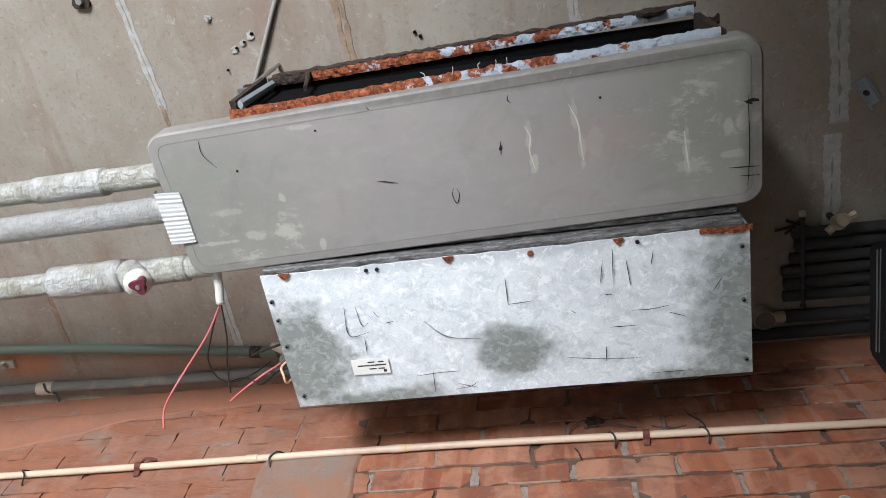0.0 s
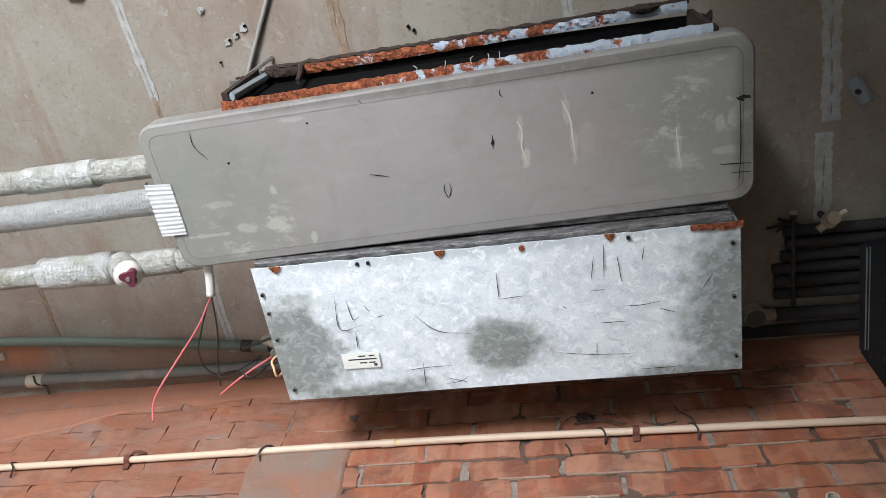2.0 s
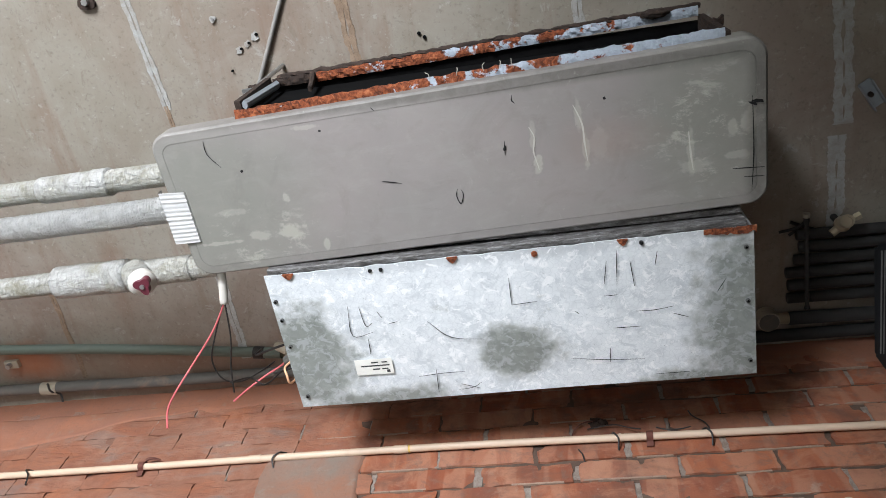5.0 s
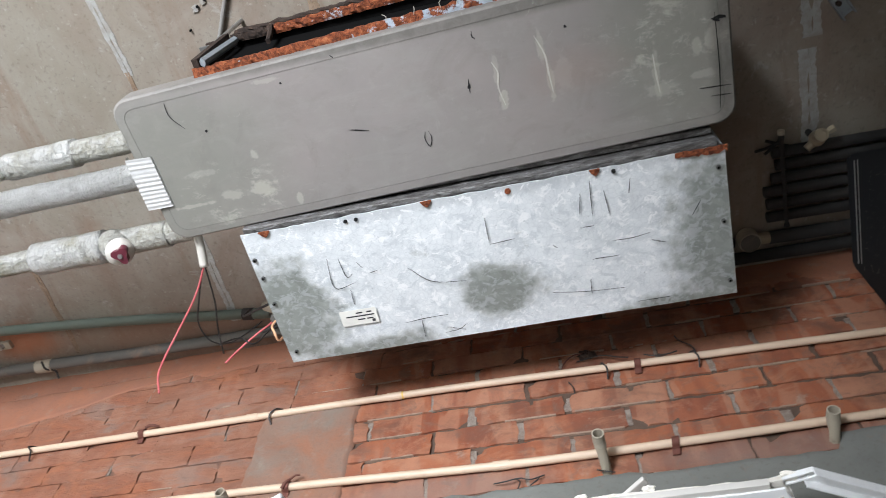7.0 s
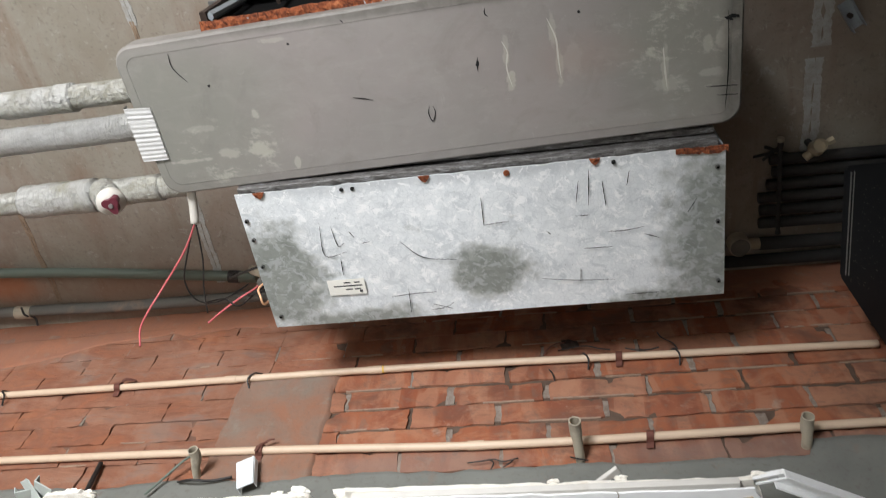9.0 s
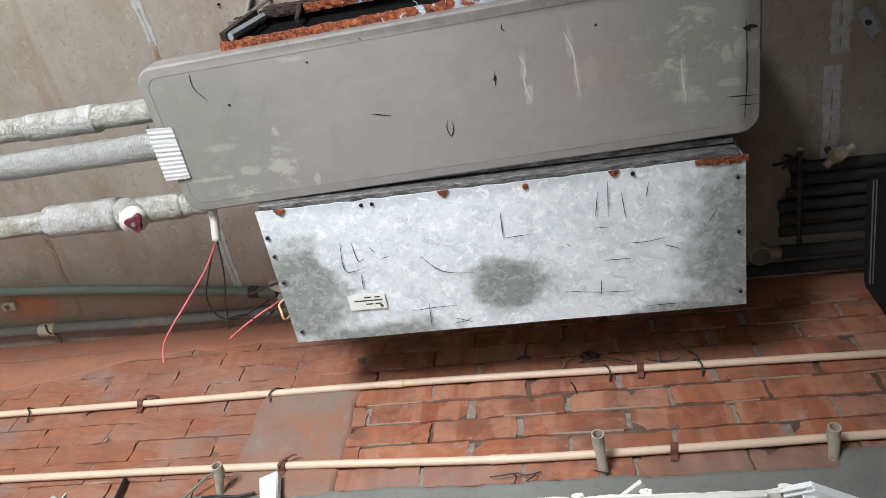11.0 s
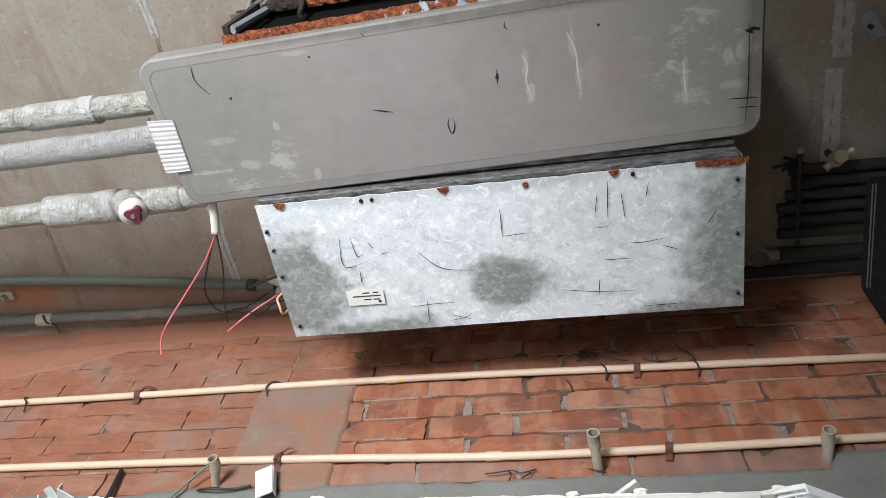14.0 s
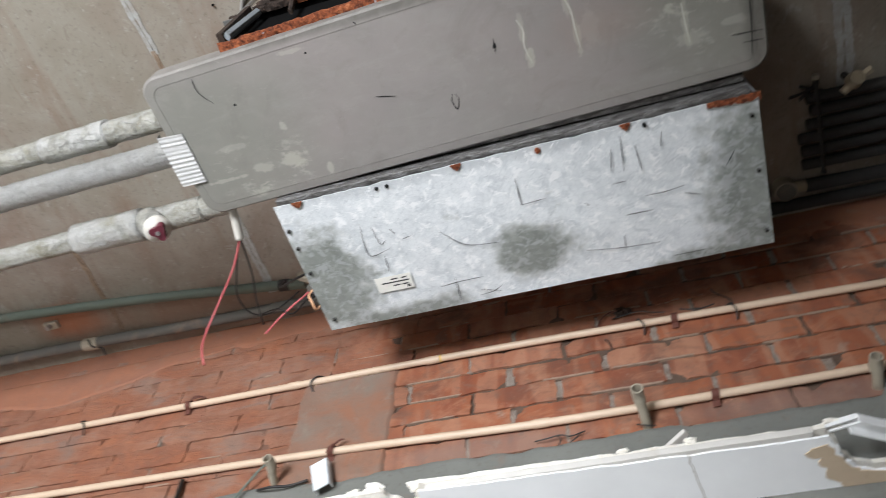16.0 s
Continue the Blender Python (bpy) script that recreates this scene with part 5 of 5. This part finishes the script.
t = thing("channel_clip", "short grey steel channel clip bolted under the slab", "clip", (0.81, 0.55, CEIL))
bm = bmesh.new()
box(-0.034, 0.034, -0.013, 0.013, -0.003, 0.0, 0.0006, bm)
for s in (-1, 1):
    box(-0.034, 0.034, s * 0.013 - 0.0015, s * 0.013 + 0.0015, -0.021, -0.003, 0.0006, bm)
bmesh.ops.transform(bm, matrix=pose(0.818, 0.552, CEIL - 0.004, 0, 0, 58), verts=bm.verts)
part("channel", bm, M_SHEET_PALE, t)
part("bolt", tube([(0.815, 0.552, CEIL - 0.016), (0.815, 0.552, CEIL + 0.003)], 0.006, 6), M_DARKCAKE, t)

case = thing("equipment_case", "black plastic equipment case with dusty specks hung near the wall", "equipment case", (1.0, 0.9, CEIL))
bm = bmesh.new()
outline = [(0.694, 0.728), (X1 - 0.01, 0.728), (X1 - 0.01, 1.19), (0.84, 1.19), (0.716, 0.985)]
a = [bm.verts.new((x, y, 2.95)) for x, y in outline]
# unseen upper part, leaning back to the slab, added to darken the corner
b = [bm.verts.new((X1 - 0.01 if x > 1 else x + 0.19, y + 0.2 if y < 0.8 else y, 3.29)) for x, y in outline]
bm.faces.new(a)
bm.faces.new(b[::-1])
for k in range(5):
    bm.faces.new((a[k], a[(k + 1) % 5], b[(k + 1) % 5], b[k]))
bmesh.ops.bevel(bm, geom=list(bm.edges), offset=0.006, segments=2, affect='EDGES')
part("shell", bm, M_CASE, case)
bm = bmesh.new()
box(0.7075, 0.7095, 0.742, 0.980, 2.9478, 2.951, 0, bm)
box(0.7135, 0.7150, 0.742, 0.982, 2.9478, 2.951, 0, bm)
bmesh.ops.rotate(bm, cent=(0.71, 0.74, 2.95), matrix=Euler((0, 0, radians(-4.5))).to_matrix(), verts=bm.verts)
part("trim_line", bm, M_STEEL, case, "fine pale trim lines")
bm = blots([(rng.uniform(0.735, 0.80), rng.uniform(0.75, 1.02), rng.uniform(0.0005, 0.0014), rng.uniform(0.0005, 0.0018), rng.uniform(0, 180)) for k in range(120)], 2.9488, None, 6)
tagged(part("dust_specks", bm, M_GREYCON, case, "pale dust specks"), kind="stuff")
for x, y in ((0.98, 1.0), (1.06, 1.1)):
    part("hanger", tube([(x, y, 3.28), (x, y, CEIL + 0.005)], 0.006, 8), M_DARKPIPE, case)

# ---- remains of the suspended ceiling ----
BZ = 2.482


def ragged(outline, seed, amp=0.0035):
    """The outline in short steps, crumbled everywhere but at the wall."""
    pts, n = [], len(outline)
    for k in range(n):
        a, b = Vector((*outline[k], 0)), Vector((*outline[(k + 1) % n], 0))
        m = max(1, int((b - a).length / 0.004))
        d = (b - a).normalized()
        for i in range(m):
            c = a.lerp(b, i / m)
            if c.y < 1.185:
                end = 2.5 if abs(d.y) > 0.3 else 1.0
                c += Vector((d.y, -d.x, 0)) * amp * end * (noise.noise(Vector((c.x * 26, c.y * 60, seed))) + 0.4 * noise.noise(Vector((c.x * 80, c.y * 90, seed))))
            pts.append(c)
    return pts


def broken_board(label, outline, seed, lip, crack=None):
    """A plasterboard remnant: painted underside, gypsum core with a ragged edge, and a grey edge profile."""
    x, y = outline[0]
    t = thing("plasterboard_remnant", label, "plasterboard", (x, y, BZ), "suspended ceiling remains")
    outline = [(px, min(py + 0.046 + 0.02 * px, 1.192)) for px, py in outline]
    lip = (lip[0], lip[1], lip[2] + 0.046)
    pts = ragged(outline, seed)
    bm = bmesh.new()
    bm.faces.new([bm.verts.new((c.x, c.y + (0.004 if c.y < 1.1 else 0), BZ)) for c in pts])
    geom = bmesh.ops.extrude_face_region(bm, geom=list(bm.faces))
    bmesh.ops.translate(bm, vec=(0, 0, 0.004), verts=[g for g in geom["geom"] if isinstance(g, bmesh.types.BMVert)])
    part("painted_face", bm, M_BOARD, t, "white painted face")
    bm = bmesh.new()
    low = [bm.verts.new((c.x, c.y, BZ + 0.015)) for c in pts]
    top = [bm.verts.new((c.x, c.y + 0.003, BZ + 0.026 + 0.003 * noise.noise(Vector((c.x * 24, c.y * 24, seed + 5))))) for c in pts]
    bm.faces.new(low)
    bm.faces.new(top[::-1])
    for k in range(len(pts)):
        j = (k + 1) % len(pts)
        bm.faces.new((low[k], low[j], top[j], top[k]))
    part("gypsum_core", bm, M_GYPSUM, t, "crumbled cream gypsum edge")
    part("edge_profile", box(lip[0], lip[1], lip[2], lip[2] + 0.012, BZ + 0.003, BZ + 0.0155, 0.001), M_LIP, t, "grey edge profile")
    if crack:
        bm = bmesh.new()
        row = []
        for k in range(13):
            v = k / 12
            cx, cy = crack[0] + 0.004 * noise.noise(Vector((v * 9, seed, 0))) + crack[2] * v, crack[1] + 0.046 + 0.138 * v
            row.append([bm.verts.new((cx + s * 0.0011, cy, BZ - 0.0006)) for s in (-1, 1)])
        for a, b in zip(row, row[1:]):
            bm.faces.new((a[0], a[1], b[1], b[0]))
        part("crack", bm, M_CHALK, t, "fine crack in the paint")
    return t


broken_board("white painted plasterboard remnant with a crumbled edge and cracked face", [(-0.266, 1.004), (0.425, 1.004), (0.446, 1.03), (0.440, 1.05), (0.462, 1.075), (0.47, 1.09), (0.50, 1.105), (0.56, 1.108), (0.62, 1.12), (0.74, 1.12), (0.74, 1.192), (-0.29, 1.192), (-0.275, 1.12), (-0.288, 1.06)], 1, (-0.255, 0.405, 1.003), (0.205, 1.006, 0.02))
broken_board("smaller white plasterboard remnant with a jagged crumbled edge", [(-0.672, 1.045), (-0.60, 1.035), (-0.56, 1.022), (-0.345, 1.012), (-0.325, 1.035), (-0.31, 1.05), (-0.295, 1.085), (-0.30, 1.192), (-0.70, 1.192)], 5, (-0.555, -0.345, 1.021))
broken_board("white plasterboard scrap remaining along the wall", [(-0.93, 1.03), (-0.86, 1.01), (-0.835, 0.992), (-0.80, 0.99), (-0.77, 0.985), (-0.752, 1.0), (-0.75, 1.04), (-0.735, 1.10), (-0.74, 1.192), (-1.6, 1.192), (-1.5, 1.11), (-1.1, 1.06)], 9, (-0.99, -0.88, 1.045))
t = thing("plastic_scrap", "bent pale green-grey plastic trunking scrap on broken plasterboard", "scrap", (-0.87, 1.02, BZ + 0.03))
for at, w, l in (((-0.862, 1.035, BZ + 0.034, 14, 10, 35), 0.018, 0.04), ((-0.885, 1.04, BZ + 0.036, -20, 18, -30), 0.02, 0.032), ((-0.905, 1.05, BZ + 0.036, 10, -24, 10), 0.014, 0.028)):
    bm = box(-w, w, -l, l, -0.0012, 0.0012, 0.0008)
    box(-w, -w + 0.0024, -l, l, 0.0012, 0.012, 0.0006, bm)
    bmesh.ops.transform(bm, matrix=pose(*at), verts=bm.verts)
    part("flap", bm, M_FADED, t)
bm = bmesh.new()
scrap = [(0.398, 1.082), (0.425, 1.078), (0.438, 1.10), (0.452, 1.13), (0.475, 1.155), (0.52, 1.165), (0.56, 1.190), (0.45, 1.190), (0.425, 1.16), (0.412, 1.13), (0.415, 1.105), (0.392, 1.095)]
ring = [bm.verts.new((c.x, c.y, BZ - 0.002)) for c in ragged(scrap, 3, 0.004)]
bm.faces.new(ring)
geom = bmesh.ops.extrude_face_region(bm, geom=list(bm.faces))
bmesh.ops.translate(bm, vec=(0, 0, 0.0016), verts=[g for g in geom["geom"] if isinstance(g, bmesh.types.BMVert)])
tagged(link("torn_paper", bm, M_PAPER), "torn brown backing paper on the broken board end", "paper")
for x, y, r in ((-0.40, 1.018, 0.014), (-0.36, 1.012, 0.020), (-0.56, 1.03, 0.016), (-0.275, 1.02, 0.022), (-0.27, 1.05, 0.018), (0.44, 1.02, 0.016), (0.10, 1.012, 0.010), (0.215, 1.01, 0.012), (-0.80, 0.985, 0.016), (-0.765, 0.99, 0.014), (-0.47, 1.035, 0.016), (-0.62, 1.035, 0.014)):
    bm = bmesh.new()
    bmesh.ops.create_icosphere(bm, subdivisions=3, radius=0.72)
    for v in bm.verts:
        n = 1 + 0.6 * noise.noise(v.co * 2.2 + Vector((x * 30, y * 30, 0))) + 0.35 * noise.noise(v.co * 5.5 + Vector((x * 30, y * 30, 4)))
        v.co = Vector((x + v.co.x * r * 1.3 * n, y + 0.046 + v.co.y * r * 0.7 * n, BZ + 0.030 + v.co.z * r * 0.55 * n))
    tagged(link("gypsum_crumb", bm, M_GYPSUM), "crumb of white gypsum on the broken board edge", "debris", "gypsum crumbs")
t = link("scrap_strip", box(-0.03, 0.03, -0.008, 0.008, -0.004, 0.004, 0.002), M_LIP)
t.matrix_world = pose(0.19, 1.075, BZ + 0.046, 8, -14, -32)
tagged(t, "short grey scrap strip on the board edge", "scrap")


def channel_bar(a, b, w, h):
    """An open steel channel from a to b, its hollow side down."""
    a, b = Vector(a), Vector(b)
    d = (b - a).normalized()
    s = d.cross(Vector((0, 0, 1))).normalized()
    u = s.cross(d)
    prof = [(-w / 2, 0), (-w / 2, h), (w / 2, h), (w / 2, 0), (w / 2 - 0.003, 0), (w / 2 - 0.003, h - 0.003), (-w / 2 + 0.003, h - 0.003), (-w / 2 + 0.003, 0)]
    bm = bmesh.new()
    e = [[bm.verts.new(p + s * x + u * z) for x, z in prof] for p in (a, b)]
    for k in range(8):
        bm.faces.new((e[0][k], e[0][(k + 1) % 8], e[1][(k + 1) % 8], e[1][k]))
    bm.faces.new(e[0])
    bm.faces.new(e[1])
    return bm


t = thing("ceiling_channel", "bent white steel ceiling channel running back to the wall", "ceiling channel", (0.46, 1.0, BZ))
part("long_arm", channel_bar((0.472, 1.062, BZ + 0.010), (0.74, 1.215, BZ + 0.010), 0.030, 0.018), M_CHANNEL, t)
part("short_arm", channel_bar((0.385, 1.080, BZ + 0.020), (0.482, 1.060, BZ + 0.022), 0.016, 0.010), M_CHANNEL, t)

# ---- bricks of the north wall ----
PITCH, COURSE = 0.2185, 0.0656


def brick_mesh(w, h, seed, chip):
    """A worn brick face with rounded, uneven edges."""
    nx, nz = 11, 5
    verts, faces = [], []
    for j in range(nz + 1):
        for i in range(nx + 1):
            u, v = i / nx - 0.5, j / nz - 0.5
            x, z = u * w, v * h
            d = 0.0012 * noise.noise(Vector((x * 26, z * 26, seed))) + 0.0010 * noise.noise(Vector((x * 80, z * 80, seed)))
            if i in (0, nx) or j in (0, nz):
                d += 0.0006
                x += 0.0055 * noise.noise(Vector((x * 60, z * 60, seed + 3)))
                z += 0.0046 * noise.noise(Vector((x * 38, z * 60, seed + 6)))
            for cx, cz, r, deep in chip:
                k = max(0.0, 1 - math.hypot((u - cx) * w, (v - cz) * h) / r)
                d += deep * min(1.0, k * 2)
            verts.append((x, d, z))
    n = len(verts)
    for j in range(nz):
        for i in range(nx):
            a = j * (nx + 1) + i
            faces.append((a, a + 1, a + nx + 2, a + nx + 1))
    rim = [i for i in range(nx + 1)] + [j * (nx + 1) + nx for j in range(1, nz + 1)] + [nz * (nx + 1) + i for i in range(nx - 1, -1, -1)] + [j * (nx + 1) for j in range(nz - 1, 0, -1)]
    m = len(rim)
    verts += [verts[k] for k in rim]
    verts += [(verts[k][0], 0.03, verts[k][2]) for k in rim]
    for k in range(m):
        j = (k + 1) % m
        faces.append((n + k, n + m + k, n + m + j, n + j))
    me = bpy.data.meshes.new("brick")
    me.from_pydata(verts, [], faces)
    me.materials.append(M_BRICK)
    for p in me.polygons[: nx * nz]:
        p.use_smooth = True
    return me


perp, beds = bmesh.new(), bmesh.new()
brng = random.Random(5)
for k in range(-1, 9):
    z = 2.705 + COURSE * k
    # running bond; the older stretch to the west is laid a little tighter and slopes with age
    edges, x = [], -0.395 + (0.02 if k % 2 else -0.02)
    edges.append(x)
    x = (-0.005 if k % 2 == 0 else 0.096) - PITCH * 3
    while x < X1 + 0.1:
        if x > edges[-1] + 0.05:
            edges.append(x + brng.uniform(-0.010, 0.010))
        x += PITCH
    west, x = [], -0.655 + brng.uniform(-0.02, 0.02)
    x0 = (-0.955 if k % 2 == 0 else -1.040)
    x = x0 + 0.207 * 2
    while x > X0 - 0.1:
        if x < -0.66:
            west.append(x + brng.uniform(-0.012, 0.012))
        x -= 0.207
    row = sorted(west) + [-0.60] + edges
    for a, b in zip(row, row[1:]):
        gap = brng.uniform(0.004, 0.017) if a > -0.45 else brng.uniform(0.001, 0.004)
        w, h = b - a - gap, COURSE - (brng.uniform(0.004, 0.010) if a > -0.45 else brng.uniform(0.001, 0.004))
        if w < 0.03:
            continue
        chip = []
        if brng.random() < 0.55:
            chip.append((brng.choice((-0.5, 0.5)), brng.choice((-0.5, 0.5)), brng.uniform(0.012, 0.04), brng.uniform(0.004, 0.012)))
        if brng.random() < 0.5:
            chip.append((brng.uniform(-0.4, 0.4), brng.choice((-0.5, 0.5)), brng.uniform(0.01, 0.025), 0.006))
        cx = (a + b) / 2
        ob = new("brick", brick_mesh(w, h, cx * 13 + k * 7, chip))
        ob.parent = wall_north
        ob.matrix_local = pose(cx, WALL + brng.uniform(-0.0008, 0.0012), z + 0.006 * noise.noise(Vector((cx * 2.2, k * 0.35, 8))) + brng.uniform(-0.0015, 0.0015), brng.uniform(-0.35, 0.35), brng.uniform(-0.4, 0.4), brng.uniform(-0.2, 0.2))
        if brng.random() < (0.5 if a > -0.45 else 0.4):
            run = brng.uniform(0.3, 1.0) * w
            off = brng.uniform(0, w - run)
            box(a + off, a + off + run, WALL + brng.uniform(-0.0005, 0.003), WALL + 0.02, z - COURSE / 2 + 0.0005, z - COURSE / 2 + brng.uniform(0.004, 0.0065), 0.001, beds)
        s = 0.5 * gap + brng.choice((0.0, 0.001, 0.004))
        if brng.random() < (0.8 if gap > 0.01 else 0.5):
            deep = brng.uniform(0.001, 0.005)
            box(b - s - 0.001, b + s + brng.uniform(0, 0.004), WALL + deep, WALL + 0.02, z - h / 2 + brng.uniform(0, 0.006), z + h / 2 - brng.uniform(0, 0.006), 0.0015, perp)
for v in perp.verts:
    v.co += Vector((0.003 * noise.noise(v.co * 90), 0.002 * noise.noise(v.co * 140), 0.002 * noise.noise(v.co * 110 + Vector((5, 0, 0)))))
for v in beds.verts:
    v.co.z += 0.0026 * noise.noise(Vector((v.co.x * 22, v.co.z * 9, 3)))
ob = link("mortar", perp, M_PERP)
ob.parent = wall_north
tagged(ob, "grey mortar between brick ends", kind="stuff")
ob = link("bed_mortar", beds, M_BED)
ob.parent = wall_north
tagged(ob, "pale thin mortar lines between courses", kind="stuff")
